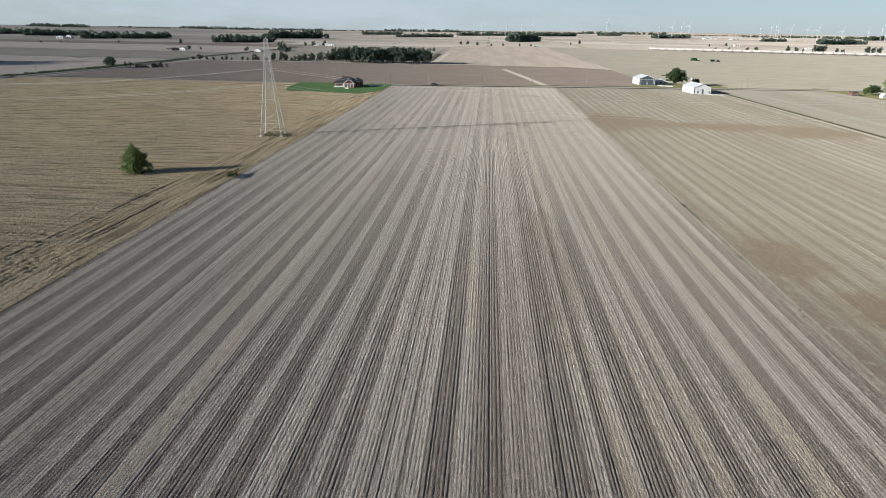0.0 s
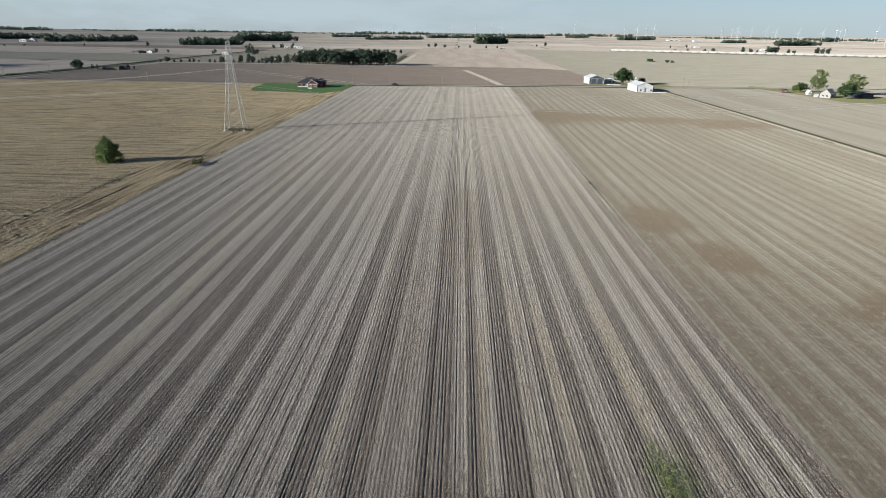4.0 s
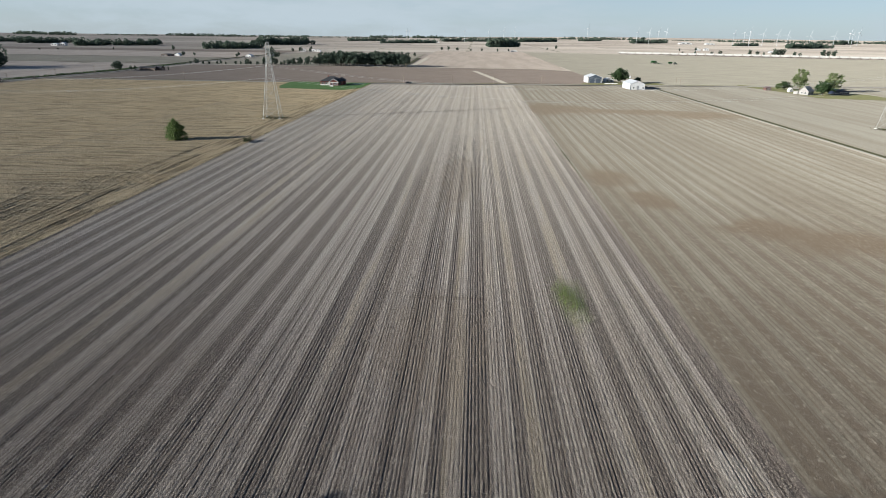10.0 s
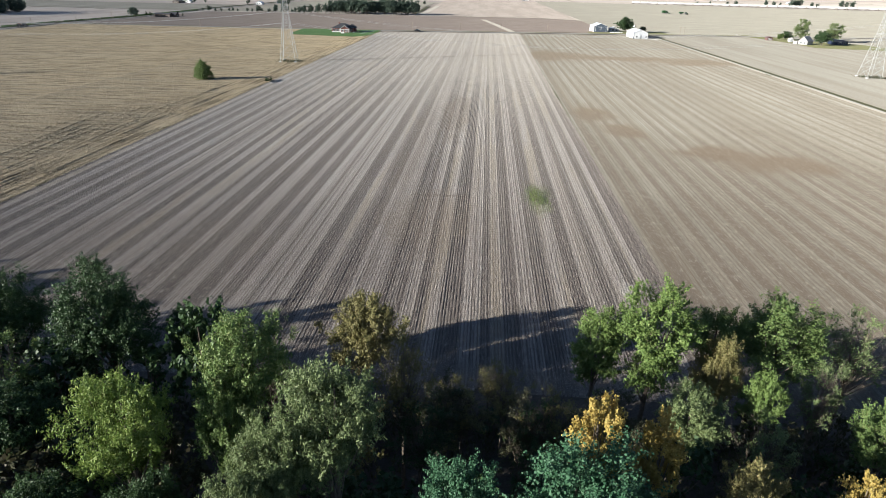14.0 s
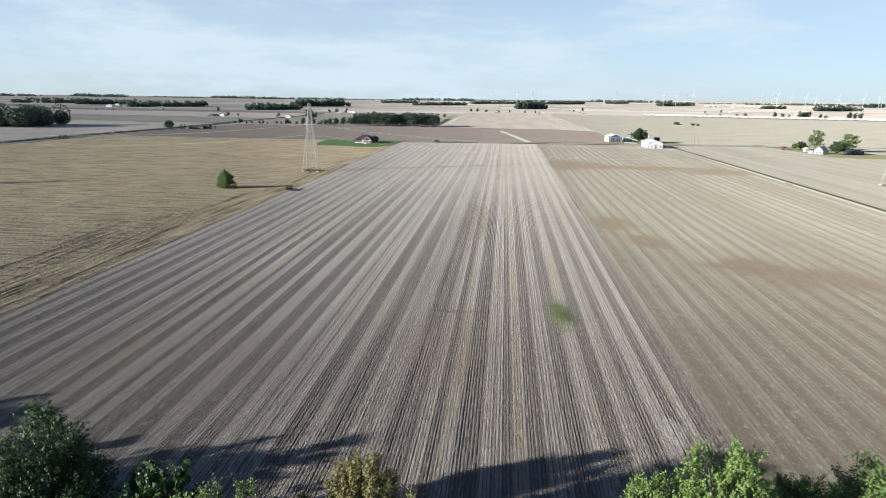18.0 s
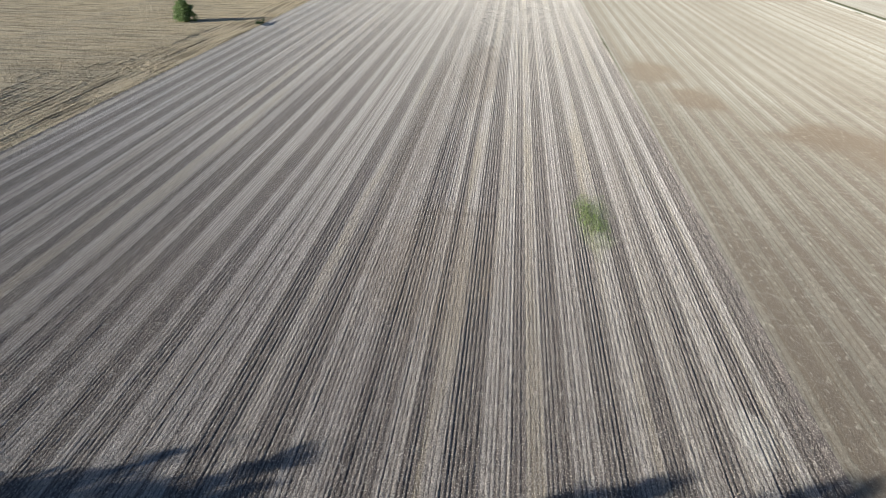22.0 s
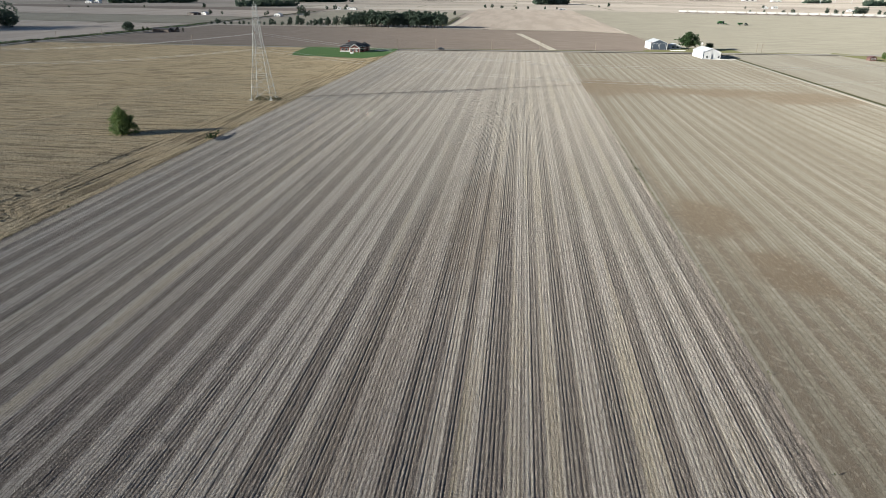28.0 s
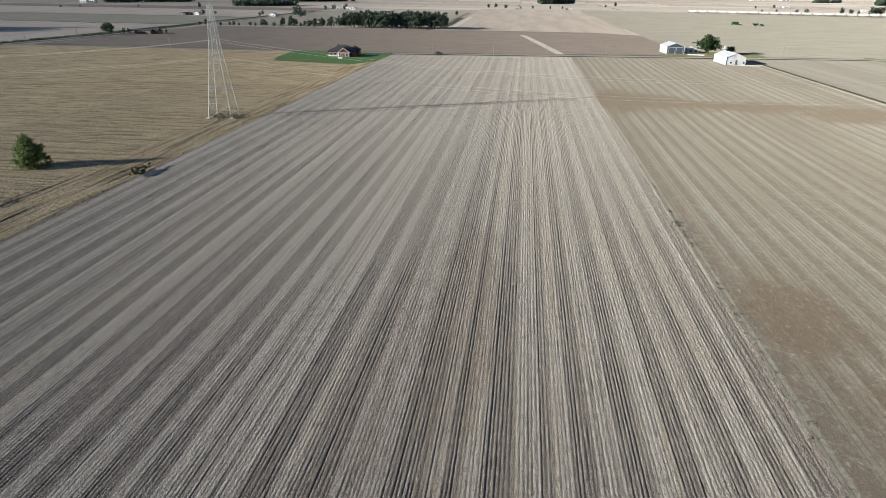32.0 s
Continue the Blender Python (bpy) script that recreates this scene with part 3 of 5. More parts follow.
def strip(name, line, width, z, m, label, step=40.0):
    """A band of ground along a line of points, cut into short lengths."""
    pts = []
    for (ax, ay), (bx, by) in zip(line, line[1:]):
        n = max(1, int(math.hypot(bx - ax, by - ay) / step))
        pts += [(ax + (bx - ax) * k / n, ay + (by - ay) * k / n) for k in range(n)]
    pts.append(line[-1])
    vs, fs = [], []
    for k, (x, y) in enumerate(pts):
        a, b = pts[max(k - 1, 0)], pts[min(k + 1, len(pts) - 1)]
        d = math.hypot(b[0] - a[0], b[1] - a[1])
        nx, ny = -(b[1] - a[1]) / d, (b[0] - a[0]) / d
        for s in (-1, 1):
            px, py = x + s * nx * width / 2, y + s * ny * width / 2
            vs.append((px, py, z + gz(px, py)))
        if k:
            fs.append((2 * k - 2, 2 * k - 1, 2 * k + 1, 2 * k))
    me = bpy.data.meshes.new(name)
    me.from_pydata(vs, [], fs)
    me.materials.append(m)
    return tagged(new(name, me), label, kind="structure")


# ---- the ground ----
def land():
    rings = [0, 150, 400, 700, 1000, 1400, 1800, 2100, 2400, 2700, 3000, 3300, 3600, 3900, 4200, 4500, 4800, 5100, 5400]
    n = 72
    vs, fs = [(0, 0, -0.35)], []
    for r in rings[1:]:
        for k in range(n):
            x, y = r * math.sin(2 * math.pi * k / n), r * math.cos(2 * math.pi * k / n)
            vs.append((x, y, gz(x, y) - 0.35))
    for k in range(n):
        fs.append((0, 1 + (k + 1) % n, 1 + k))
    for j in range(len(rings) - 2):
        for k in range(n):
            a, b = 1 + j * n + k, 1 + j * n + (k + 1) % n
            fs.append((a, b, b + n, a + n))
    me = bpy.data.meshes.new("ground")
    me.from_pydata(vs, [], fs)
    me.materials.append(M_LAND)
    tagged(new("ground", me), "flat patchwork of harvested tan and brown farmland", "ground", kind="structure")


def ridged(name, x0, x1, y0, y1, pitch, height, m, label, seg=5.0, rough=0.05):
    """A field whose crop rows, along x, are real ridges."""
    rng = np.random.default_rng(len(name))
    c = np.arange(y0 + pitch / 2, y1 - pitch / 4, pitch)
    c = c + pitch * 0.1 * rng.standard_normal(len(c)).clip(-1.6, 1.6)
    w = pitch * 0.24
    a = np.concatenate([[y0], np.stack([c - w, c, c + w], 1).ravel(), [y1]])
    A, B = np.meshgrid(a, np.linspace(0, 1, int((x1 - x0) / seg) + 1), indexing="ij")
    crest = np.concatenate([[0], np.tile([0, 1, 0], len(c)), [0]])
    amp = height * (0.5 + 0.7 * rng.random(len(a)))[:, None] * (1.0 + 0.1 * np.sin(9.0 * B + 6.28 * rng.random(len(a))[:, None]))
    z = amp * crest[:, None] + rough * 0.4 * rng.standard_normal(A.shape)
    wob = 0.005 * rng.standard_normal(A.shape)
    wob[0], wob[-1] = 0, 0
    idx = np.arange(A.size).reshape(A.shape)
    q = np.stack([idx[:-1, :-1], idx[:-1, 1:], idx[1:, 1:], idx[1:, :-1]], -1).reshape(-1, 4)
    me = from_arrays(name, np.stack([x0 + B * (x1 - x0), A + wob, z], -1).reshape(-1, 3), q, m)
    return tagged(new(name, me), label, "field", kind="structure")


def furrowed(name, x0, x1, y0, far, rows, m, label, near, step, rough, crown, seed):
    """A field with a furrow cut along y at each row: (x, half width, depth, straw, hue, drift)."""
    rng = np.random.default_rng(seed)
    rows = sorted(rows)
    c, w, d, straw, hue, drift = (np.array(v) for v in zip(*rows))
    gap = np.append(np.diff(c), 0.3) / 2
    w = np.minimum(w, 0.8 * np.minimum(gap, np.append(gap[0], gap[:-1])))
    a = np.concatenate([[x0], np.stack([c - w, c, c + w, c + gap], 1).ravel(), [x1]])
    dep = np.concatenate([[0], np.stack([0 * d, -d, 0 * d, 0 * d + crown], 1).ravel(), [0]])
    run = np.concatenate([[0], np.repeat(drift, 4), [0]])
    # furrow lines are darkened here too, so their shade shows from afar
    cover_shade = np.concatenate([[straw[0]], np.stack([straw - 0.1, straw - 0.75, straw - 0.1, straw + 0.12], 1).ravel(), [straw[-1]]])
    tint = np.concatenate([[hue[0]], np.repeat(hue, 4), [hue[-1]]])
    b = [y0]
    while b[-1] < max(far):
        b.append(b[-1] + step + 0.02 * max(0.0, b[-1] - near))
    b = (np.array(b) - y0) / (b[-1] - y0)
    A, B = np.meshgrid(a, b, indexing="ij")
    ripple = 1.0 + 0.22 * np.sin(7.0 * B + 6.28 * rng.random(len(a))[:, None]) + 0.12 * np.sin(31.0 * B + 6.28 * rng.random(len(a))[:, None])
    z = dep[:, None] * ripple + rough * rng.standard_normal(A.shape)
    wob = 0.010 * rng.standard_normal(A.shape)
    wob[0], wob[-1] = 0, 0
    top = np.interp(A, [x0, x1], far)
    Y = y0 + B * (top - y0)
    X = np.clip(A + wob + run[:, None] * (Y - y0), x0, x1)
    idx = np.arange(A.size).reshape(A.shape)
    q = np.stack([idx[:-1, :-1], idx[1:, :-1], idx[1:, 1:], idx[:-1, 1:]], -1).reshape(-1, 4)
    me = from_arrays(name, np.stack([X, Y, z], -1).reshape(-1, 3), q, m)
    for key, value in (("straw", cover_shade), ("hue", tint)):
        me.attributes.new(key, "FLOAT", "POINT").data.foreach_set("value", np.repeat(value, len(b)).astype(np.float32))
    return tagged(new(name, me), label, "field", kind="structure")


# The pale strips, where straw lies thicker.
PALE_STRIPS = [
    (-58.6, -57.2), (-55.4, -54.0), (-51.7, -50.2), (-47.3, -45.5), (-43.2, -41.6), (-39.8, -37.8), (-35.2, -33.3), (-31.3, -29.8), (-27.7, -25.7), (-24.2, -22.6), (-19.6, -18.2),
    (-15.6, -13.2), (-10.8, -9.8), (-7.7, -5.8), (-4.9, -3.4), (-2.7, -1.5), (1.3, 2.8), (5.9, 6.8), (7.6, 9.8), (13.1, 14.6), (15.7, 17.5), (20.3, 22.4), (23.7, 25.0), (27.4, 29.4), (31.9, 33.8), (36.0, 38.1), (39.8, 41.6), (43.4, 45.4),
]


def strip_rows():
    rng = np.random.default_rng(12)
    each = rng.random(60)
    rows = []
    for k, x in enumerate(np.arange(-59.1, 44.3, 0.381)):
        x = x + min(max(0.04 * rng.normal(), -0.09), 0.09)
        lit = float(any(lo - 0.1 < x < hi + 0.1 for lo, hi in PALE_STRIPS))
        own = each[sum(lo < x for lo, hi in PALE_STRIPS)]
        straw = 0.2 + (0.52 if x > 0 else 0.64) * lit * (0.75 + 0.35 * own) + 0.15 * rng.normal()
        depth = (0.038 - 0.020 * lit) * (0.65 + 0.5 * rng.random()) * (1.05 if k % 2 else 0.95)
        if rng.random() < 0.07:
            depth += 0.018
        rows.append((x, rng.uniform(0.055, 0.09), depth, straw, own if lit > 0.5 else 0.5 * rng.random(), 0.0))
    for x in (44.62, 45.0, 45.75, 46.15):
        rows.append((x, 0.13, 0.032, 0.1, 0.2, 0.002))
    return rows


def bean_rows():
    rng = np.random.default_rng(31)
    seams = [49.3, 52.6, 56.4, 60.0, 64.2]
    while seams[-1] < 143:
        seams.append(seams[-1] + rng.uniform(3.2, 5.2))
    rows = []
    strength = rng.random(len(seams) + 1)
    for x in np.arange(47.6, 148.6, 0.762):
        x = x + 0.05 * rng.normal()
        near = min(abs(x - v) for v in seams)
        k = sum(v < x for v in seams)
        if near < 0.7:
            continue
        mid = 1.0 if near > 1.0 else 0.45
        rows.append((x, 0.1, 0.007 * rng.random(), 0.22 + 0.4 * strength[k] * mid + 0.14 * rng.normal(), 0.5, 0.0))
    for v in seams:
        rows.append((v, 0.34, 0.006, -0.45, 0.2, 0.0))
    return rows


def corn_edge():
    """The corn stubble beside the strips: planted rows that end at a rutted headland."""
    rng = np.random.default_rng(77)
    xs, ys = np.arange(-119.3, -59.2, 0.32), np.arange(-72.0, 231.0, 0.34)
    X, Y = np.meshgrid(xs, ys, indexing="ij")

    def soft(nx, ny):
        g = rng.standard_normal((nx + 1, ny + 1))
        u, v = (X - xs[0]) / (xs[-1] - xs[0]) * (nx - 0.001), (Y - ys[0]) / (ys[-1] - ys[0]) * (ny - 0.001)
        i, j = u.astype(int), v.astype(int)
        f, h = u - i, v - j
        f, h = f * f * (3 - 2 * f), h * h * (3 - 2 * h)
        return (g[i, j] * (1 - f) + g[i + 1, j] * f) * (1 - h) + (g[i, j + 1] * (1 - f) + g[i + 1, j + 1] * f) * h

    ragged = soft(6, 150) * 2.5 + soft(4, 14) * 4.0
    bound = -74.0 - 0.17 * np.clip(115.0 - Y, -20, 150) + ragged
    head = np.clip((X - bound) / 1.5, 0, 1)
    strength = rng.random(420)
    row = (Y + 0.25 * soft(3, 60)) / 0.762
    planted = np.clip(np.cos(2 * math.pi * row), -0.2, 1) * (0.05 + 0.14 * strength[(np.round(row) + 100).astype(int) % 420])
    # wheel ruts run beside the strips in pairs and wander a little; between them the stubble is lumpy
    ruts = np.zeros_like(X)
    for off in (2.2, 4.0, 6.6, 8.5, 11.4, 13.2, 16.6, 18.4, 22.0, 24.0, 28.5, 30.4):
        wander = off + 0.5 * np.sin(Y / 23.0 + off) + 0.25 * np.sin(Y / 7.1 + 3 * off) + 0.06 * off * np.sin(Y / 61.0)
        near = (X + 59.3 + wander) / 0.30
        strong = np.clip(0.45 + 0.9 * soft(2, 22), 0.0, 1.2)
        strong = strong * np.interp(Y, [70.0, 120.0], [1.0, 0.45])
        ruts += strong * (0.17 * np.exp(-((near - 1.4) ** 2)) - 0.22 * np.exp(-(near ** 2)) + 0.15 * np.exp(-((near + 1.4) ** 2)))
    lumps = np.clip(soft(140, 420), -1.4, 1.8) * np.clip(0.4 + 0.6 * soft(12, 30), 0.1, 1.3)
    z = planted * (1 - 0.75 * head) + head * (ruts + np.interp(Y, [70.0, 120.0], [0.055, 0.04]) * lumps) + 0.03 * rng.standard_normal(X.shape)
    z *= np.clip((X - xs[0]) / 6.0, 0, 1)
    n, m = X.shape
    idx = np.arange(n * m).reshape(n, m)
    q = np.stack([idx[:-1, :-1], idx[1:, :-1], idx[1:, 1:], idx[:-1, 1:]], -1).reshape(-1, 4)
    tagged(new("field_corn_headland", from_arrays("field_corn_headland", np.stack([X, Y, z], -1).reshape(-1, 3), q, M_CORN)), "golden brown corn stubble with a dark rutted headland", "field", kind="structure")


land()
corn_edge()
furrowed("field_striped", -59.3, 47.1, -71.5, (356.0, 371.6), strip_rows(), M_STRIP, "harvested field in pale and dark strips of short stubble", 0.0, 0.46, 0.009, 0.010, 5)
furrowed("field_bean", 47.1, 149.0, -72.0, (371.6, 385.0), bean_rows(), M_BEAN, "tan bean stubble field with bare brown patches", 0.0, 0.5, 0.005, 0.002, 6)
ridged("field_corn", -309.0, -119.3, -72.0, 361.0, 0.762, 0.12, M_CORN, "golden brown corn stubble field in rows")
ridged("field_corn_far", -119.3, -59.3, 231.0, 361.0, 0.762, 0.12, M_CORN, "golden brown corn stubble field by the lawn")
sheet("field_beyond_lane", [(151.2, -120), (700, -120), (700, 455), (240, 397), (151.2, 386)], 0.0, M_BEAN_FAR, "pale tan bean stubble field beyond the lane")
sheet("field_ploughed", [(-303, 369), (-60, 371.5), (45, 389), (122, 398), (122, 572), (85, 598), (-60, 597), (-297, 584)], 0.02, M_PLOW, "dark brown chisel-ploughed field")
sheet("field_pale", [(122.5, 398), (240, 405), (900, 480), (1100, 1030), (600, 1168), (330, 1236), (122.5, 1290)], -0.02, M_TAN, "pale tan stubble field being harvested")
sheet("field_grey", [(-58, 600), (84, 601), (120, 577), (120, 1285), (-70, 1290)], -0.03, M_MAUVE, "grey brown stubble field behind the wood")
sheet("field_west", [(-900, 200), (-330, 200), (-330, 580), (-900, 580)], -0.03, M_WEST, "pale pinkish stubble field beyond the west road")
sheet("field_west_tan", [(-980, 604), (-332, 604), (-332, 770), (-980, 770)], -0.03, M_TAN, "tan stubble field beyond the west road")
sheet("field_west_far", [(-1100, 776), (-332, 776), (-332, 1010), (-1100, 1010)], -0.03, M_WEST, "pale pinkish stubble field in the distance")
sheet("field_west_brown", [(-1000, 1016), (-332, 1016), (-332, 1150), (-1000, 1150)], -0.03, M_PLOW, "dark brown ploughed field in the distance")
sheet("field_north_west", [(-302, 606), (-198, 620), (-75, 660), (-75, 1060), (-302, 1060)], -0.03, M_TAN, "tan stubble field behind the tree row")
sheet("lawn", [(-122, 366), (-119, 330), (-114, 313), (-92, 309), (-69, 306), (-60.5, 322), (-60.2, 355), (-60.5, 367)], 0.16, M_LAWN, "green mown lawn round the brick house")
sheet("yard", [(104, 392), (170, 396), (168, 425), (150, 430), (126, 432), (124, 408), (104, 406)], 0.06, M_ROUGH, "worn grass yard between the sheds")
sheet("yard_lawn", [(232, 415), (226, 404), (238, 350), (240, 310), (292, 300), (290, 340), (262, 384)], 0.06, M_ROUGH, "grassy yard round the white farmhouse")
strip("road", [(-900, 330), (-322, 357), (-255, 361), (-60, 367), (45, 379.5), (150, 391), (240, 401.5), (700, 462), (1500, 560)], 5.6, 0.1, M_ROAD, "narrow weathered country road")
strip("verge_north", [(-309, 363), (-255, 366.5), (-60, 372.5), (45, 385.2), (150, 396.7), (240, 407)], 3.0, 0.07, M_ROUGH, "dry grass verge north of the road")
strip("road_west", [(-318, -200), (-318, 350), (-308, 450), (-316, 606), (-316, 1500), (-330, 2600)], 3.6, 0.1, M_LANE, "pale north-south country road")
strip("ditch_west", [(-326, 20), (-326, 300), (-324, 360), (-315, 450), (-323, 606), (-323, 1000)], 9.0, 0.06, M_DITCH, "dark overgrown ditch beside the road")
strip("lane", [(150, -120), (150.4, 115), (150.4, 228), (149, 362), (146, 388)], 1.3, 0.06, M_LANE, "pale gravel farm lane")
strip("lane_verge", [(151.9, -120), (152.3, 115), (152.3, 228), (150.8, 362), (148.4, 388)], 2.4, 0.07, M_DITCH, "dark grassy ditch along the lane")
strip("grass_waterway", [(17.3, 547), (30, 468), (42, 387)], 5.4, 0.08, M_PALE, "pale dry grass strip across the ploughed field")
strip("ditch_north", [(-66, 640), (-66, 704), (-70, 870)], 6.0, 0.05, M_DITCH, "dark drainage ditch running north from the wood")
strip("ditch_north_bank", [(-56, 620), (-55, 704), (-58, 900)], 6.5, 0.05, M_PALE, "pale dry grass bank beside the ditch")
strip("hedge_bank", [(-300, 588), (-195, 598), (-60, 604), (85, 606), (122, 577)], 3.5, 0.08, M_PALE, "pale dry grass bank at the edge of the ploughed field")
strip("railway_bed", [(122, 1296), (330, 1244), (724, 1146), (1300, 1003), (2400, 730)], 9.0, 0.4, M_IRON, "dark stone railway bed")
sheet("woodland_floor", [(-140, -71.2), (140, -71.2), (140, -190), (-140, -190)], -0.012, M_LITTER, "shaded woodland floor of dark leaf litter")

# ---- trees ----
def leaf_cloud(pts, out, length, width, rng, upright=0.0):
    """Leaf-shaped quads at pts, facing more or less along out."""
    n = len(pts)
    nrm = out + 0.6 * rng.standard_normal((n, 3))
    nrm /= np.linalg.norm(nrm, axis=1)[:, None] + 1e-9
    axis = rng.standard_normal((n, 3)) * (1 - upright) + upright * (np.array([0, 0, 1.6]) + 0.8 * out)
    axis -= nrm * (axis * nrm).sum(1)[:, None]
    axis /= np.linalg.norm(axis, axis=1)[:, None] + 1e-9
    side = np.cross(nrm, axis)
    k = (0.6 + 0.8 * rng.random(n))[:, None]
    a, b = axis * length * k / 2, side * width * k / 2
    v = np.stack([pts - a, pts + b, pts + a, pts - b], 1).reshape(-1, 3)
    return v, np.arange(4 * n).reshape(-1, 4)


def crown_points(seed, high, wide, base, clumps, per, tall=1.0, thin=0.0, taper=0.0):
    """Places on the outsides of many clumps that make up a crown; also the clumps' centres."""
    rng = np.random.default_rng(seed)
    cs, pts, outs = [], [], []
    mid, half = (high + base) / 2, (high - base) / 2
    lean = rng.random((6, 2)) * 6.28
    for k in range(clumps):
        d = rng.standard_normal(3)
        d /= np.linalg.norm(d)
        d[2] = d[2] * 0.9 + 0.12
        az = math.atan2(d[1], d[0])
        lobe = 0.82 + 0.13 * math.sin(3 * az + lean[0, 0]) + 0.13 * math.sin(2 * az + lean[1, 0] + 2 * d[2])
        rad = (0.3 + 0.62 * rng.random() ** 0.6) * lobe
        r = (0.13 + 0.13 * rng.random()) * min(wide, half)
        c = np.array([d[0] * rad * wide, d[1] * rad * wide, mid + d[2] * rad * half])
        c[2] = max(min(c[2], high - 0.8 * r), base + 0.4 * r)
        c[:2] *= 1.0 + taper * (0.4 - (c[2] - base) / (high - base))
        cs.append(c)
        m = int(per * (0.5 + rng.random()) * (r / (0.22 * min(wide, half))) ** 2)
        e = rng.standard_normal((m, 3))
        e /= np.linalg.norm(e, axis=1)[:, None]
        # each clump is a handful of sprays, reaching out and up, with gaps between
        sub = 0.8 * rng.standard_normal((8, 3)) + 0.7 * d
        sub[:, 2] += 0.55
        sub /= np.linalg.norm(sub, axis=1)[:, None]
        pick = rng.integers(0, 8, m)
        along = rng.random(m) ** 0.8
        size = r * (0.3 + 0.25 * rng.random(8))[pick] * (1.15 - 0.8 * along)
        reach = r * (0.9 + 0.7 * rng.random(8))[pick] * (along - 0.15) * 1.25
        p = c + sub[pick] * reach[:, None] + e * (size * (0.3 + 0.8 * rng.random(m) ** 0.6))[:, None] * np.array([1, 1, tall])
        e = 0.6 * e + 0.4 * sub[pick] + np.array([0, 0, 0.25])
        keep = rng.random(m) > thin
        pts.append(p[keep])
        outs.append(e[keep])
    return np.array(cs), np.concatenate(pts), np.concatenate(outs), rng


def wood_of(cs, high, base, thick, rng, limbs=14, twigs=0):
    """Trunk and limbs reaching into the clumps."""
    bm = bmesh.new()
    lean = Vector((rng.normal() * 0.3, rng.normal() * 0.3, 0))
    joints = [Vector((0, 0, -0.3)), Vector((0, 0, base)) * 0.6 + lean * 0.4, Vector((0, 0, base + (high - base) * 0.35)) + lean, Vector((0, 0, base + (high - base) * 0.75)) + lean * 1.5]
    radii = [thick * 1.25, thick * 0.85, thick * 0.55, thick * 0.15]
    for k in range(3):
        bar(bm, joints[k], joints[k + 1], radii[k], radii[k + 1], 8)
    order = rng.permutation(len(cs))[:limbs]
    for k in order:
        c = Vector(cs[k])
        t = min(max((c.z - base) / (high - base) * 0.7, 0.05), 0.9)
        p = Vector((0, 0, base * 0.7 + (high - base) * 0.7 * t)) + lean * t
        m = (p + c) / 2 + Vector((0, 0, -0.25 + 0.3 * rng.random()))
        bar(bm, p, m, thick * 0.32, thick * 0.2, 5)
        bar(bm, m, c, thick * 0.2, thick * 0.06, 5)
        for _ in range(twigs):
            e = c + Vector(rng.normal(size=3)) * 0.9 + Vector((0, 0, 0.5))
            bar(bm, m.lerp(c, 0.3 + 0.7 * rng.random()), e, thick * 0.05, thick * 0.02, 3)
    return bm


def grow(name, seed, high, wide, base, clumps, per, leaf, width, material, label, group="", category="tree", tall=1.0, thin=0.0, upright=0.0, thick=0.25, limbs=14, twigs=0, trunk="trunk", taper=0.0):
    """A tree at the origin: trunk with limbs, and a crown of single leaves."""
    cs, pts, outs, rng = crown_points(seed, high, wide, base, clumps, per, tall, thin, taper)
    root = thing(name, 0, 0, 0, label, category, group)
    part(trunk, wood_of(cs, high, base, thick, rng, limbs, twigs), M_BARK, root)
    v, q = leaf_cloud(pts, outs, leaf, width, rng, upright)
    crown = new("crown", from_arrays("crown", v, q, material))
    crown.parent = root
    return root


def leafed(root, material, label):
    """Gives this copy's crown leaves of its own, without changing the shared mesh."""
    for ob in root.children:
        if ob.name.startswith("crown"):
            ob.material_slots[0].link = "OBJECT"
            ob.material_slots[0].material = material
    return tagged(root, label)


def stand(proto, used, x, y, rz, s, sz=None):
    """The prototype itself the first time, then copies."""
    m = pose(x, y, gz(x, y), 0, 0, rz)
    size = (s, s, sz or s)
    if proto.name not in used:
        used.add(proto.name)
        proto.matrix_basis = m @ Matrix.Diagonal((*size, 1))
        return proto
    return copy_thing(proto, m @ Matrix.Diagonal((*(a / b for a, b in zip(size, proto.scale)), 1)))


used = set()
WOOD = "trees at the edge of the wood"
P_OAK = grow("tree", 11, 15.0, 4.2, 6.0, 140, 380, 0.14, 0.10, L_DARK, "deep green broad tree at the edge of the wood", WOOD, thick=0.3)
P_MAPLE = grow("tree", 23, 15.0, 3.4, 7.6, 110, 340, 0.14, 0.095, L_GREEN, "green leafy maple at the edge of the wood", WOOD, taper=-0.2)
P_LOBED = grow("tree", 37, 15.0, 3.4, 4.0, 110, 380, 0.145, 0.105, L_BRIGHT, "fresh green tree with lobed crown", WOOD)
P_WILLOW = grow("tree", 41, 15.0, 3.0, 6.2, 130, 380, 0.16, 0.06, L_SILVER, "pale silvery green tree with upright sprays", WOOD, tall=1.2, upright=0.45)
P_THIN = grow("tree", 53, 15.0, 3.2, 5.0, 80, 130, 0.15, 0.105, L_OLIVE, "half bare tree with thin olive leaves", WOOD, thin=0.2, limbs=50, twigs=8, thick=0.16)
P_NARROW = grow("tree", 67, 15.0, 2.4, 8.0, 70, 340, 0.13, 0.095, L_YELLOW, "narrow tree in yellow autumn leaf", WOOD, tall=1.25)
P_BACK = grow("tree", 73, 15.0, 4.2, 1.4, 46, 52, 0.5, 0.36, L_DARK, "deep green tree farther along the wood", WOOD, thick=0.3)
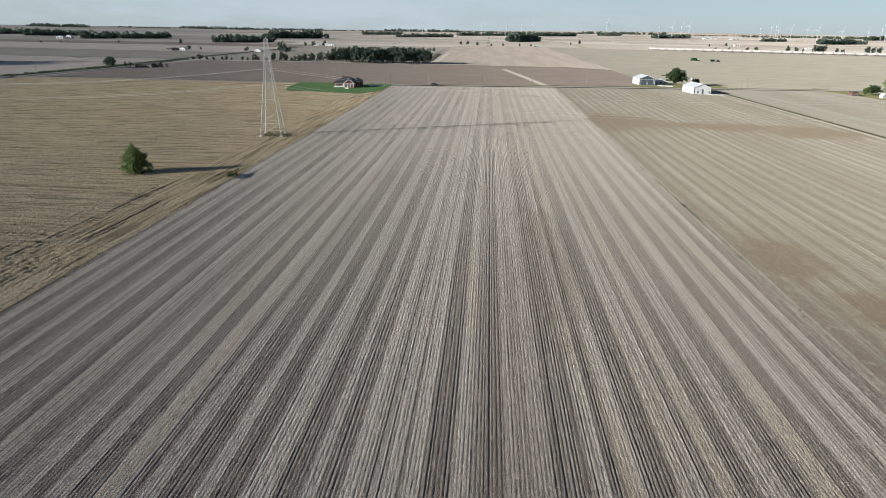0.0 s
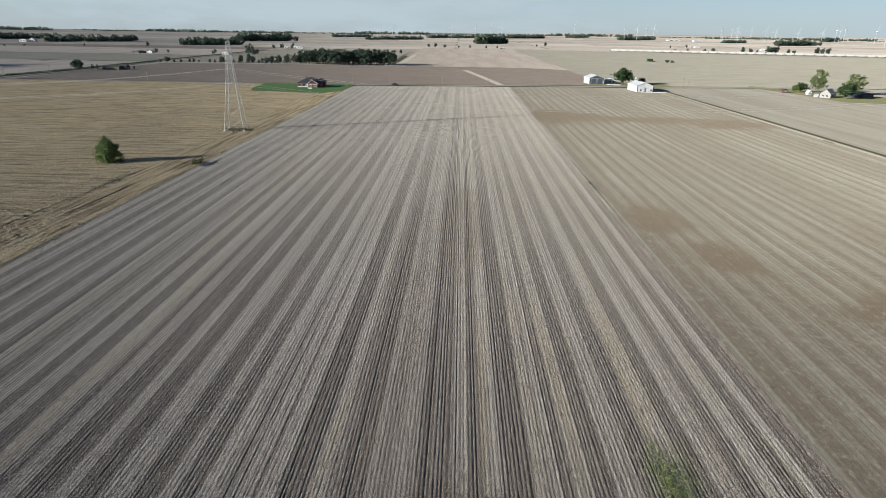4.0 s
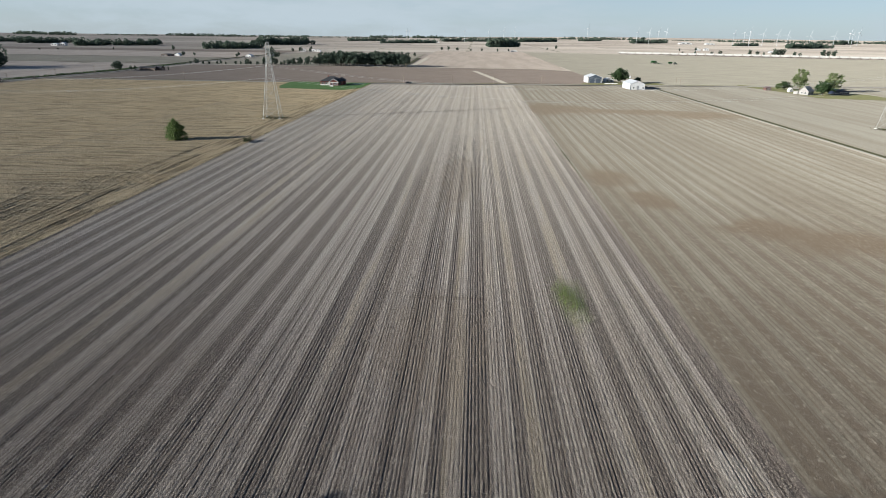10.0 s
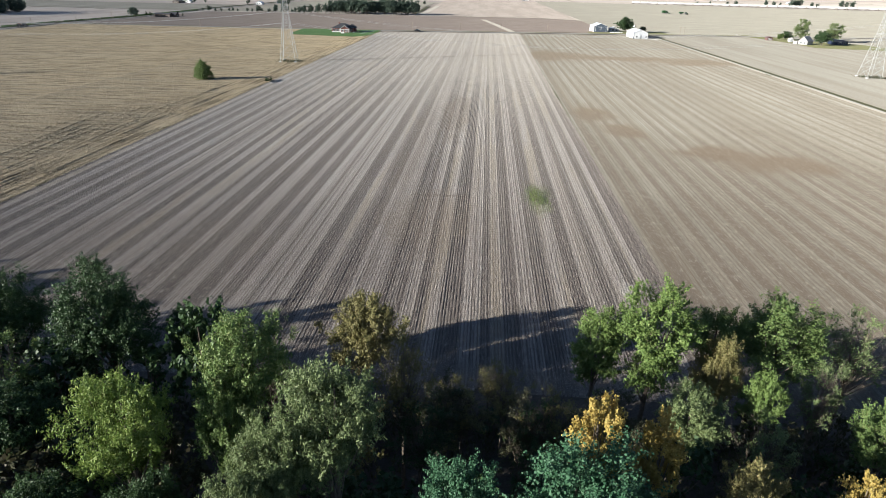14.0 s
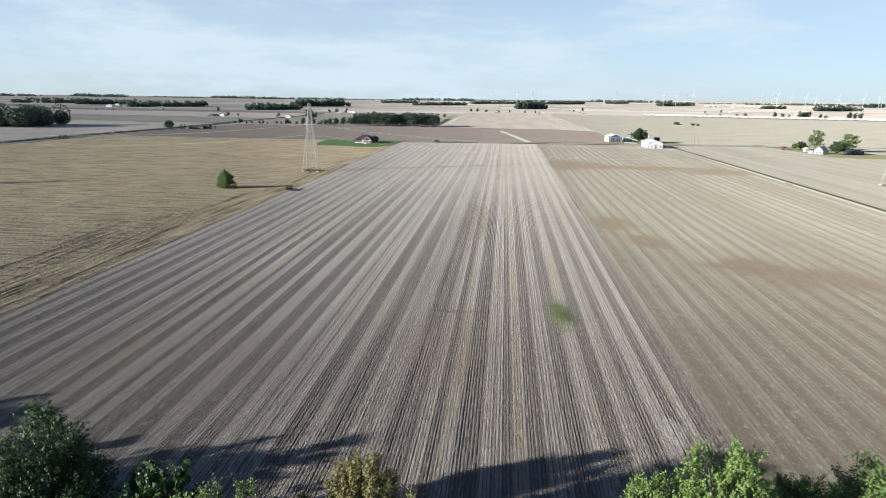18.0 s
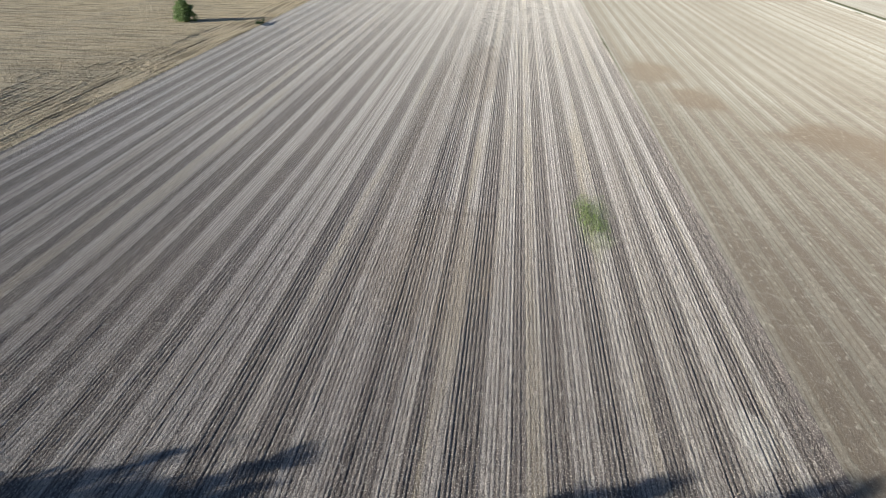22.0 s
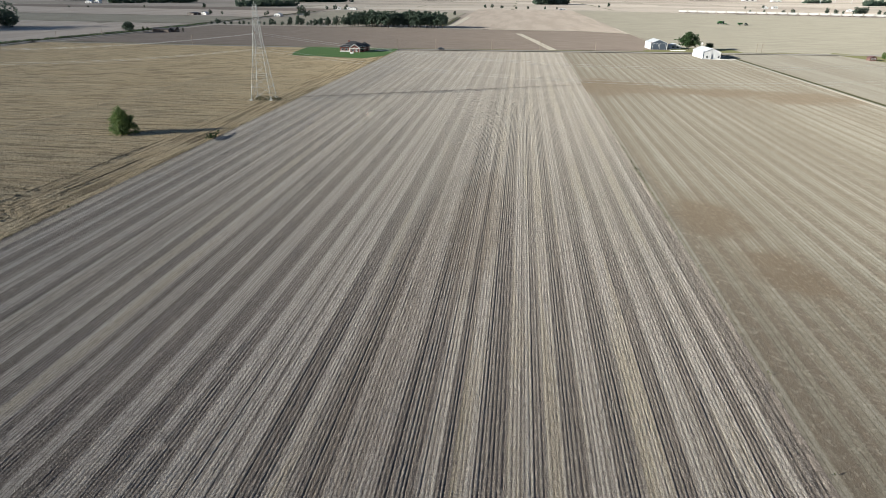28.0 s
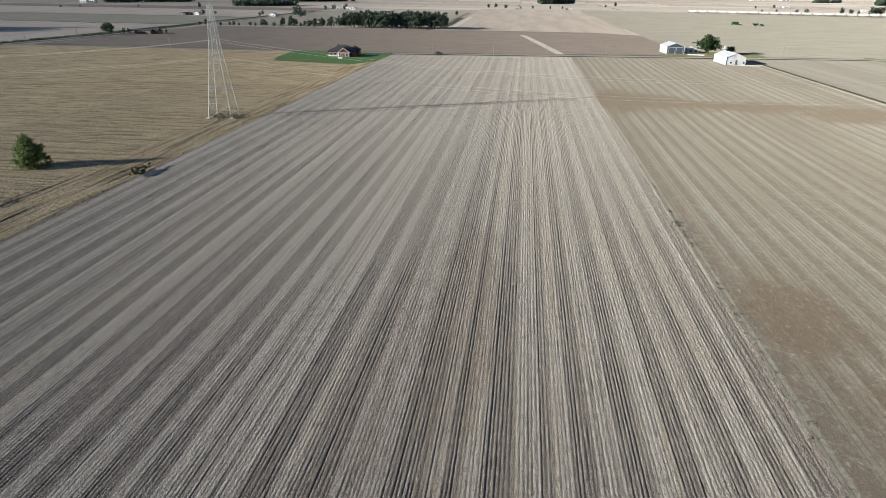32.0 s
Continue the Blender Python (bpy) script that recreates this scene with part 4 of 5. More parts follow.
# coarse tree for the added belt that shades the wood from out of view
P_SHADE = grow("tree", 79, 15.0, 4.2, 3.0, 34, 20, 0.95, 0.7, L_DARK, "deep green tree added out of view for shade", WOOD, thick=0.3, limbs=6)
P_BUSH = grow("shrub", 71, 4.0, 2.0, 0.3, 22, 34, 0.24, 0.15, L_OLIVE, "tangled olive brown undergrowth shrub", "undergrowth of the wood", "shrub", thin=0.1, limbs=12, twigs=3, thick=0.06, trunk="stem")

KINDS = {"oak": P_OAK, "maple": P_MAPLE, "lobed": P_LOBED, "willow": P_WILLOW, "thin": P_THIN, "narrow": P_NARROW, "back": P_BACK}
EDGE = [
    ("oak", L_DARK, -6.0, -81.0, 16.8, 4.2), ("oak", L_DARK, -15.5, -79.5, 15.4, 3.6), ("thin", L_GREEN, -11.5, -85.5, 13.5, 3.2),
    ("maple", L_GREEN, 7.8, -89.2, 18.8, 3.0), ("thin", L_GREEN, 7.5, -84.0, 15.9, 2.6), ("oak", L_DARK, -1.6, -77.8, 11.5, 1.9),
    ("maple", L_OLIVE, 13.8, -81.1, 15.9, 2.9), ("thin", L_OLIVE, 17.1, -83.9, 15.2, 2.8), ("lobed", L_BRIGHT, 35.8, -78.2, 17.3, 3.6),
    ("lobed", L_BRIGHT, 32.0, -77.0, 13.8, 2.6), ("oak", L_GREEN, 46.6, -75.6, 13.8, 4.4), ("maple", L_GREEN, 41.4, -76.0, 13.3, 2.3),
    ("thin", L_SILVER, 53.0, -75.0, 13.0, 3.0), ("willow", L_GREEN, 7.9, -91.6, 15.9, 1.9), ("willow", L_LIME, 2.6, -93.0, 17.4, 3.0),
    ("willow", L_SILVER, 14.4, -92.8, 19.0, 3.1), ("willow", L_SILVER, 11.6, -94.2, 16.4, 2.3), ("willow", L_SILVER, 10.8, -96.0, 15.0, 2.5),
    ("narrow", L_YELLOW, 28.6, -93.4, 17.8, 1.9), ("narrow", L_YELLOW, 32.4, -92.0, 15.8, 1.7), ("oak", L_TEAL, 27.8, -96.4, 16.7, 4.2),
    ("maple", L_TEAL, 21.4, -96.6, 15.9, 2.2), ("maple", L_OLIVE, 36.8, -93.6, 14.4, 1.7), ("maple", L_LIME, 37.6, -97.2, 12.8, 2.3),
    ("maple", L_GREEN, 47.6, -87.6, 13.8, 2.2), ("narrow", L_YELLOW, 43.6, -92.6, 13.0, 1.5), ("oak", L_OLIVE, 40.6, -79.4, 12.4, 2.2),
    ("maple", L_BRIGHT, 42.4, -82.6, 12.2, 1.8), ("thin", L_SILVER, 47.6, -80.8, 12.2, 1.9), ("willow", L_SILVER, 37.0, -84.4, 12.0, 2.6), ("thin", L_SILVER, 40.9, -87.2, 12.0, 2.2),
    ("maple", L_DARK, -0.5, -96.4, 12.6, 2.4), ("maple", L_DARK, 5.4, -96.6, 13.0, 2.0), ("maple", L_DARK, -7.0, -90.4, 13.4, 3.0), ("maple", L_DARK, -13.0, -91.0, 14.2, 3.4),
]
for k in range(9):
    EDGE.append(("back", (L_DARK, L_GREEN)[k % 2], -78.0 + 4.9 * k, -80.5 - 1.2 * (k % 3), 13.6 + 0.5 * (k % 4), 3.8))
# low trees hidden among the oaks, added to close gaps in their shadow
for x, y in ((-12.0, -81.5), (-8.6, -80.0), (-18.5, -80.5), (-3.6, -80.6), (-22.5, -79.5)):
    EDGE.append(("back", L_DARK, x, y, 11.2, 3.0))
EDGE.append(("back", L_DARK, 1.6, -81.6, 16.4, 3.0))
# trees out of view, added to block the sun from the western oaks
for x, y, high in ((-29.0, -86.5, 15.6), (-20.5, -88.8, 15.6), (-34.0, -93.5, 16.0), (-25.0, -92.5, 15.2), (-14.5, -87.0, 12.5), (-41.0, -88.5, 15.0)):
    EDGE.append(("back", L_DARK, x, y, high, 4.4))
for k in range(4):
    EDGE.append(("back", L_DARK, -36.0 + 4.6 * k, -79.0 - 1.5 * (k % 2), 9.6 - 0.5 * k, 3.2))
EDGE += [
    ("back", L_DARK, -25.0, -82.5, 11.0, 4.2), ("back", L_GREEN, -46.0, -83.0, 17.6, 4.4), ("back", L_GREEN, -52.0, -84.0, 17.4, 4.2),
    ("back", L_DARK, -66.0, -86.0, 15.0, 4.4), ("back", L_GREEN, -80.0, -84.0, 15.0, 4.4), ("back", L_DARK, -92.0, -81.0, 18.6, 4.8), ("back", L_DARK, -85.5, -80.0, 18.2, 4.4), ("back", L_DARK, -98.0, -80.0, 19.4, 4.6), ("back", L_DARK, -79.0, -79.5, 17.2, 4.2), ("back", L_DARK, -100.0, -86.0, 16.0, 4.6),
    ("back", L_GREEN, -20.0, -94.0, 15.5, 4.0), ("back", L_DARK, -32.0, -100.0, 15.0, 4.4), ("back", L_GREEN, -48.0, -98.0, 15.0, 4.2),
    ("back", L_GREEN, 58.0, -84.0, 14.0, 3.8),
    ("back", L_DARK, 66.0, -78.0, 14.5, 4.4), ("back", L_GREEN, 78.0, -82.0, 14.0, 4.2), ("back", L_DARK, 92.0, -80.0, 15.0, 4.4),
    ("back", L_GREEN, 56.0, -96.0, 13.0, 4.0),
]
WORDS = {L_DARK.name: "deep green broad tree in the wood", L_GREEN.name: "green leafy tree in the wood", L_BRIGHT.name: "fresh green lobed tree at the field's edge",
         L_OLIVE.name: "olive brown autumn tree in the wood", L_YELLOW.name: "narrow tree in yellow autumn leaf", L_SILVER.name: "pale silvery green feathery tree in the wood",
         L_TEAL.name: "blue green round-crowned tree in the wood", L_LIME.name: "yellowing green maple in the wood"}
WIDE = {"oak": 4.2, "maple": 3.4, "lobed": 3.4, "willow": 3.0, "thin": 3.2, "narrow": 2.4, "back": 4.2}
rnd = random.Random(5)
for kind, leaf, x, y, high, wide in EDGE:
    s = wide / WIDE[kind]
    t = stand(KINDS[kind], used, x, y, rnd.uniform(0, 360), s, high / 15.0)
    leafed(t, leaf, ("half bare " if kind == "thin" else "") + WORDS[leaf.name])
for j in range(7):
    for k in range(22):
        x, y = -62 + 6.0 * k + rnd.uniform(-2.2, 2.2), -118 + 6.0 * j + rnd.uniform(-2.2, 2.2)
        if (16 < x < 32 and y > -91) or (30 < x < 56 and y > -84) or y > -82 or y < -102 or (y < -90 and not -12 < x < 52):
            continue
        near = min(math.hypot(x - r[2], y - r[3]) for r in EDGE)
        if near < 2.6:
            continue
        t = stand(P_BACK, used, x, y, rnd.uniform(0, 360), rnd.uniform(0.7, 0.95), (rnd.uniform(9.0, 12.5) if y > -103 else rnd.uniform(11.5, 13.5)) / 15.0)
        leafed(t, rnd.choice([L_DARK, L_DARK, L_DARK, L_DUSK]), "shaded tree deep in the wood")
# an added belt of trees, mostly out of view, shading the lower crowns
for j in range(9):
    for k in range(26):
        x, y = -104 + 6.2 * k + rnd.uniform(-2.4, 2.4), -142 + 6.0 * j + rnd.uniform(-2.2, 2.2)
        if y > -103 and x > -9:
            continue
        t = stand(P_BACK if y > -105 else P_SHADE, used, x, y, rnd.uniform(0, 360), rnd.uniform(0.75, 1.0), rnd.uniform(11.5, 14.0) / 15.0)
        leafed(t, rnd.choice([L_DARK, L_DARK, L_GREEN, L_DUSK]), "tall tree added to shade the wood")
for j in range(4):
    for k in range(5):
        x, y = 45.0 + 5.0 * k + rnd.uniform(-1.5, 1.5), -99.0 + 5.2 * j + rnd.uniform(-1.5, 1.5)
        t = stand(P_BACK, used, x, y, rnd.uniform(0, 360), rnd.uniform(0.65, 0.8), rnd.uniform(7.5, 9.5) / 15.0)
        leafed(t, rnd.choice([L_DARK, L_DUSK]), "low shaded tree in the wood")
for k in range(16):
    x, y = rnd.uniform(18.5, 33), rnd.uniform(-90, -79.5)
    leafed(stand(P_THIN, used, x, y, rnd.uniform(0, 360), rnd.uniform(0.6, 0.85), rnd.uniform(7.5, 11.0) / 15.0), rnd.choice([L_DUSK, L_DUSK, L_DARK, L_OLIVE]), "thin dull tree in the shade of the wood")
for k in range(62):
    x, y = rnd.uniform(-40, 62), rnd.uniform(-99, -76.5)
    t = stand(P_BUSH, used, x, y, rnd.uniform(0, 360), rnd.uniform(0.55, 1.25), rnd.uniform(0.6, 1.5))
    leafed(t, rnd.choice([L_DUSK, L_DUSK, L_DUSK, L_DARK, L_OLIVE]), "tangled undergrowth shrub in the shaded wood")
for k in range(46):
    x, y = rnd.uniform(-58, 60), rnd.uniform(-80, -75.5)
    t = stand(P_BUSH, used, x, y, rnd.uniform(0, 360), rnd.uniform(0.3, 0.75), rnd.uniform(0.25, 0.6))
    leafed(t, rnd.choice([L_DUSK, L_DARK]), "low shrub between field and wood")
leafed(stand(P_BACK, used, -192.0, 94.5, 0, 0.9, 0.8), L_GREEN, "lone green tree far out in the stubble")
leafed(stand(P_THIN, used, 23.6, -74.5, 40, 0.5, 0.34), L_DUSK, "thin brown twiggy shrub at the field's edge")

# The lone tree in the corn stubble, leafy down to the ground.
P_LONE = grow("lone_tree", 84, 7.5, 4.1, -2.4, 170, 170, 0.25, 0.17, L_GREEN, "lone dark green bushy tree standing in corn stubble", thick=0.22, taper=1.35)
stand(P_LONE, used, -85.1, 107.6, 100, 1.0)
bank = grow("weedy_mound", 89, 1.3, 3.0, 0.05, 40, 160, 0.3, 0.2, L_DARK, "low dark weedy mound at the field's edge", category="weeds", thick=0.03, trunk="stem")
bank.matrix_basis = pose(-59.9, 107.6, 0, 0, 0, 12) @ Matrix.Diagonal((0.7, 1.7, 1.0, 1))

# Middle and far trees, of coarser leaves.
P_MID = grow("farm_tree", 97, 10.0, 5.6, -0.8, 85, 90, 0.55, 0.38, L_DARK, "dark green tree beside the farm buildings", thick=0.3)
P_ASH = grow("farm_tree", 101, 14.0, 5.2, -1.0, 90, 90, 0.5, 0.34, L_GREEN, "tall green tree beside the farmhouse", thick=0.3)
P_FAR_A = grow("hedgerow_tree", 103, 10.0, 4.6, -0.5, 36, 50, 0.85, 0.6, L_FAR_HAZE, "green tree in the distant row", "trees of the far rows", thick=0.25, limbs=5)
P_FAR_B = grow("hedgerow_tree", 107, 10.0, 3.6, -0.5, 34, 50, 0.85, 0.6, L_FAR_HAZE, "dark tree in the distant row", "trees of the far rows", thick=0.25, limbs=5, tall=1.2)
P_CONE = grow("conifer", 109, 5.0, 1.3, 0.2, 22, 30, 0.6, 0.3, L_DARK, "small dark conical evergreen", thick=0.12, limbs=4, tall=1.6)
for proto, leaf, x, y, rz, s, sz, words in [
    (P_MID, L_DARK, 135.5, 409.0, 0, 1.55, 1.25, "broad olive green tree between the sheds"), (P_MID, L_DARK, 151.6, 417.0, 80, 0.6, 0.5, "small dark tree behind the white barn"),
    (P_ASH, L_SILVER, 256.0, 367.0, 30, 1.15, 1.2, "tall thinning pale green tree by the farmhouse"), (P_ASH, L_SILVER, 275.0, 358.0, 70, 1.3, 1.05, "tall dark green tree behind the farmhouse"),
    (P_MID, L_DARK, 253.6, 330.5, 15, 1.15, 1.0, "dense dark green tree beside the farmhouse"), (P_MID, L_DARK, 249.0, 374.0, 15, 0.85, 0.66, "small dark tree in the farm yard"),
    (P_MID, L_GREEN, 243.5, 372.0, 95, 0.55, 0.5, "small dark tree in the farm yard"), (P_MID, L_FAR_HAZE, -310.0, 457.0, 0, 1.1, 0.9, "dark tree beside the west road"),
]:
    leafed(stand(proto, used, x, y, rz, s, sz), leaf, words)
for x, y, s in ((-302.8, 466.0, 1.0), (-299.6, 467.5, 0.95), (-272.6, 477.0, 0.75)):
    stand(P_CONE, used, x, y, 30 * s, s)
rows = []
for k in range(17):
    rows.append((-302 + 6.6 * k + rnd.uniform(-2, 2), 589 + 0.12 * 6.6 * k + rnd.uniform(-2, 3), rnd.choice([3.6, 4.2, 5.0, 4.4, 6.5])))
rows += [(-243.9, 604, 7.2), (-217, 613, 11.0), (-226, 612, 9.0), (-212, 611, 8.0)]
for k in range(34):
    f = k / 33
    rows.append((-200 + 140 * f + rnd.uniform(-2, 2), 603 + 4 * f + rnd.uniform(-3, 5), (7 + 9 * min(1.0, f * 2.2)) * rnd.uniform(0.85, 1.08)))
for k in range(48):
    f = k / 47
    rows.append((-158 + 95 * f + rnd.uniform(-3, 3), 612 + rnd.uniform(-4, 12), 16.2 * rnd.uniform(0.85, 1.08)))
rows += [(-551, 1053, 10.5), (-663, 1046, 5), (-731, 988, 4), (-753, 969, 4), (-82.7, 930, 7.5), (-416, 810, 7.5), (-329, 795, 6), (-285.7, 819, 15), (-264, 771, 10.6),
         (-314, 1076, 9.7), (-314, 1152, 10), (-327, 1067, 8), (-300, 1090, 8), (-60, 1340, 9.4), (-45, 1352, 10.6), (-23, 1323, 8), (7, 1301, 6), (32, 1318, 7), (67, 1301, 8),
         (92, 1318, 7), (204, 1537, 7), (237, 1617, 12.5), (634, 1687, 11), (577, 1648, 8)]
rows += [(613, 1290, 15), (628, 1287, 11), (640, 1284, 9), (662, 1280, 18), (672, 1284, 15), (682, 1290, 16), (694, 1262, 12), (706, 1262, 9), (757, 1270, 17), (766, 1266, 14), (775, 1262, 15), (540, 1310, 8), (556, 1306, 10), (480, 1322, 7), (506, 1318, 8), (-340, 830, 7), (-405, 822, 5), (-430, 815, 4.5), (-270, 800, 9)]
for x, y, high in rows:
    stand(rnd.choice([P_FAR_A, P_FAR_B]), used, x, y, rnd.uniform(0, 360), high / 10 * rnd.uniform(0.9, 1.2), high / 10)


def far_wood(label, x0, y0, x1, y1, high, deep, count, seed, leaf=0.28, m=60):
    """A distant wood as one mass of ragged crowns."""
    rng = np.random.default_rng(seed)
    vs, qs, base = [], [], 0
    for k in range(count):
        f, d = rng.random(), rng.random() * deep
        h = high * (0.35 + 0.8 * rng.random())
        w = high * (0.35 + 0.2 * rng.random())
        x, y = x0 + (x1 - x0) * f + rng.normal() * 4, y0 + (y1 - y0) * f + d
        e = rng.standard_normal((m, 3))
        e /= np.linalg.norm(e, axis=1)[:, None]
        p = np.array([x, y, gz(x, y) + h * 0.52]) + e * np.array([w, w, h * 0.5]) * (0.8 + 0.25 * rng.random((m, 1)))
        v, q = leaf_cloud(p, e, high * leaf, high * leaf * 0.75, rng)
        vs.append(v)
        qs.append(q + base)
        base += len(v)
    return tagged(new("far_wood", from_arrays("far_wood", np.concatenate(vs), np.concatenate(qs), L_FAR_HAZE)), label, "woodland", kind="stuff")


WOODS = [
    (-1380, 1480, -1263, 1616, 14, 60, 60), (-1140, 1420, -1070, 1525, 14, 60, 50), (-898, 1272, -777, 1417, 14, 50, 70), (-556, 1186, -475, 1256, 14, 70, 80),
    (-603, 1624, -491, 1757, 20, 80, 80), (-554, 2666, -409, 2866, 14, 80, 70), (-333, 2190, -144, 2416, 13, 50, 80), (-145, 2856, 96, 3124, 15, 60, 90),
]
WOODS += [
    (58, 1797, 145, 1877, 24, 60, 60), (235, 3111, 458, 3322, 18, 60, 80), (627, 3623, 779, 3748, 15, 60, 50), (802, 3067, 1018, 3231, 18, 60, 80),
    (1144, 2680, 1281, 2771, 13, 50, 50), (1199, 2314, 1423, 2451, 19, 50, 70), (1942, 3344, 2072, 3408, 19, 60, 40), (-560, 405, -446, 440, 20, 60, 90),
]
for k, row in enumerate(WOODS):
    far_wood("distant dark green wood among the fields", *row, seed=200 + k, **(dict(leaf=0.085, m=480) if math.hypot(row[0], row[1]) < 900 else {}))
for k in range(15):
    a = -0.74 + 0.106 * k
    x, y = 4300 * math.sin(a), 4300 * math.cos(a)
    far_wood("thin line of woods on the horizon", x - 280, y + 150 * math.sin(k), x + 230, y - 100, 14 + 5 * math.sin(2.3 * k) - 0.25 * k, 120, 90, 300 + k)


# ---- weeds and straw on the fields ----
def tufts(name, label, places, material, leaf, width, blades, high, seed, category):
    """Blades of growth or straw about each place."""
    rng = np.random.default_rng(seed)
    c = np.repeat(np.array(places), blades, 0)
    p = np.concatenate([c + rng.normal(0, 0.16, c.shape), (0.05 + high * rng.random(len(c)))[:, None]], 1)
    v, q = leaf_cloud(p, rng.standard_normal(p.shape) * 0.5, leaf, width, rng, 0.6)
    return tagged(new(name, from_arrays(name, v, q, material)), label, category, kind="stuff")


rg = np.random.default_rng(9)
patch = []
for cx, cy, wide, long, n in ((32.0, -13.2, 0.55, 2.8, 300), (33.4, -15.2, 0.4, 2.4, 180), (32.4, -14.5, 1.3, 3.6, 80)):
    px, py = rg.normal(cx, wide, n), rg.normal(cy, long, n)
    patch += list(zip(0.381 * np.round(px / 0.381) + rg.normal(0, 0.07, n) + 0.02 * (cy - py), py))
tufts("weed_patch", "patch of green weeds grown up in the stubble", patch, L_WEED, 0.17, 0.05, 5, 0.22, 21, "weeds")
for cx, cy in ((-70.5, 167.3), (194.0, 168.0)):
    tufts("tower_weeds", "rough green weeds round the pylon's feet", np.stack([rg.normal(cx + 1.0, 3.2, 220), rg.normal(cy, 2.4, 220)], 1).tolist(), L_DUSK, 0.4, 0.15, 4, 0.5, 22, "weeds")
ditch = [(-325.5 + 10.0 * max(0.0, min(1.0, (y - 360) / 90.0)) + rg.normal(0, 1.3), y) for y in rg.uniform(230, 600, 900)]
tufts("ditch_growth", "dark rank growth along the roadside ditch", ditch, L_DARK, 1.1, 0.5, 4, 0.9, 28, "weeds")
tufts("edge_weeds", "straggling weeds along the field's edge", np.stack([rg.normal(-59.6, 0.5, 350), rg.uniform(-70, 350, 350)], 1).tolist(), L_DUSK, 0.3, 0.14, 3, 0.35, 23, "weeds")
tufts("boundary_weeds", "thin line of weeds between two fields", np.stack([rg.normal(47.2, 0.25, 130), rg.normal(88, 26, 130)], 1).tolist(), L_DUSK, 0.34, 0.12, 3, 0.25, 24, "weeds")
tufts("wood_edge_weeds", "rank weeds at the edge of the wood", np.stack([rg.uniform(-60, 60, 5200), -75.0 - np.abs(rg.normal(0, 4.0, 5200))], 1).tolist(), L_DUSK, 0.5, 0.16, 4, 0.9, 25, "weeds")
tufts("corn_stalks", "broken corn stalks lying in the stubble", np.stack([rg.uniform(-150, -60, 14000), rg.uniform(-30, 220, 14000)], 1).tolist(), L_STALK, 0.4, 0.06, 2, 0.2, 26, "stubble")
tufts("straw_litter", "scattered straw on the harvested strips", np.stack([rg.uniform(-50, 46, 3600), -66 + 190 * rg.random(3600) ** 1.5], 1).tolist(), L_DRY, 0.17, 0.05, 1, 0.12, 27, "stubble")


# ---- the pylons and their wires ----
def pylon(x, y, rz, high=31.5, half=3.5, top=0.55):
    root = thing("lattice_pylon", x, y, rz, "tall galvanised steel lattice pylon standing in stubble", "pylon", "pylons of the power line")
    waist = 0.62

    def at(k, f):
        w = half + (1.35 - half) * (f / waist) if f < waist else 1.35 + (top - 1.35) * (f - waist) / (1 - waist)
        sx, sy = ((-1, -1), (1, -1), (1, 1), (-1, 1))[k % 4]
        return Vector((sx * w, sy * w, f * high))

    for k in range(4):
        part("leg", bars([(at(k, 0), at(k, waist), 0.10, 0.085), (at(k, waist), at(k, 1), 0.085, 0.06)]), M_STEEL, root)
        part("footing", boxes((at(k, 0).x - 0.45, at(k, 0).x + 0.45, at(k, 0).y - 0.45, at(k, 0).y + 0.45, -0.3, 0.4)), M_CONC, root)
    levels = [0, 0.14, 0.27, 0.39, 0.5, 0.59, 0.67, 0.74, 0.81, 0.88, 0.94, 1.0]
    for a, b in zip(levels, levels[1:]):
        for k in range(4):
            part("brace", bars([(at(k, a), at(k + 1, b), 0.04, 0.04)]), M_STEEL, root)
            part("brace", bars([(at(k + 1, a), at(k, b), 0.04, 0.04)]), M_STEEL, root)
            part("girt", bars([(at(k, b), at(k + 1, b), 0.045, 0.045)]), M_STEEL, root)
    for z, reach in ((18.0, 2.9), (23.0, 2.6), (27.5, 2.2)):
        for s in (-1, 1):
            arm = part("crossarm", bars([(Vector((0, -0.8, z)), Vector((0, s * reach, z)), 0.08, 0.05), (Vector((0, 0.2 * s, z + 1.1)), Vector((0, s * reach, z)), 0.06, 0.05)]), M_STEEL, root)
            part("insulator", bars([(Vector((0, s * reach, z)), Vector((0, s * reach, z - 0.8)), 0.09, 0.09)], 8), M_GLASSY, arm)
    part("cap", bars([(Vector((0, 0, high - 0.2)), Vector((0, 0, high + 0.8)), 0.12, 0.05)]), M_STEEL, root)
    return root


p1 = pylon(-70.5, 167.4, 6)
copy_thing(p1, pose(194.0, 168.5, 0, 0, 0, 6))
copy_thing(p1, pose(-335.0, 166.0, 0, 0, 0, 6))


def wire(a, b, sag, radius, label):
    a, b = Vector(a), Vector(b)
    n = 24
    side = Vector((b.y - a.y, a.x - b.x, 0)).normalized() * radius
    up = Vector((0, 0, radius))
    vs, qs = [], []
    for k in range(n + 1):
        f = k / n
        p = a.lerp(b, f) - Vector((0, 0, 4 * sag * f * (1 - f)))
        vs += [p + side, p + up, p - side, p - up]
        if k:
            qs += [(4 * k - 4 + j, 4 * k - 4 + (j + 1) % 4, 4 * k + (j + 1) % 4, 4 * k + j) for j in range(4)]
    ob = new("power_line", bpy.data.meshes.new("power_line"))
    ob.data.from_pydata(vs, [], qs)
    ob.data.materials.append(M_WIRE)
    return tagged(ob, label, "power line", "wires of the power line")


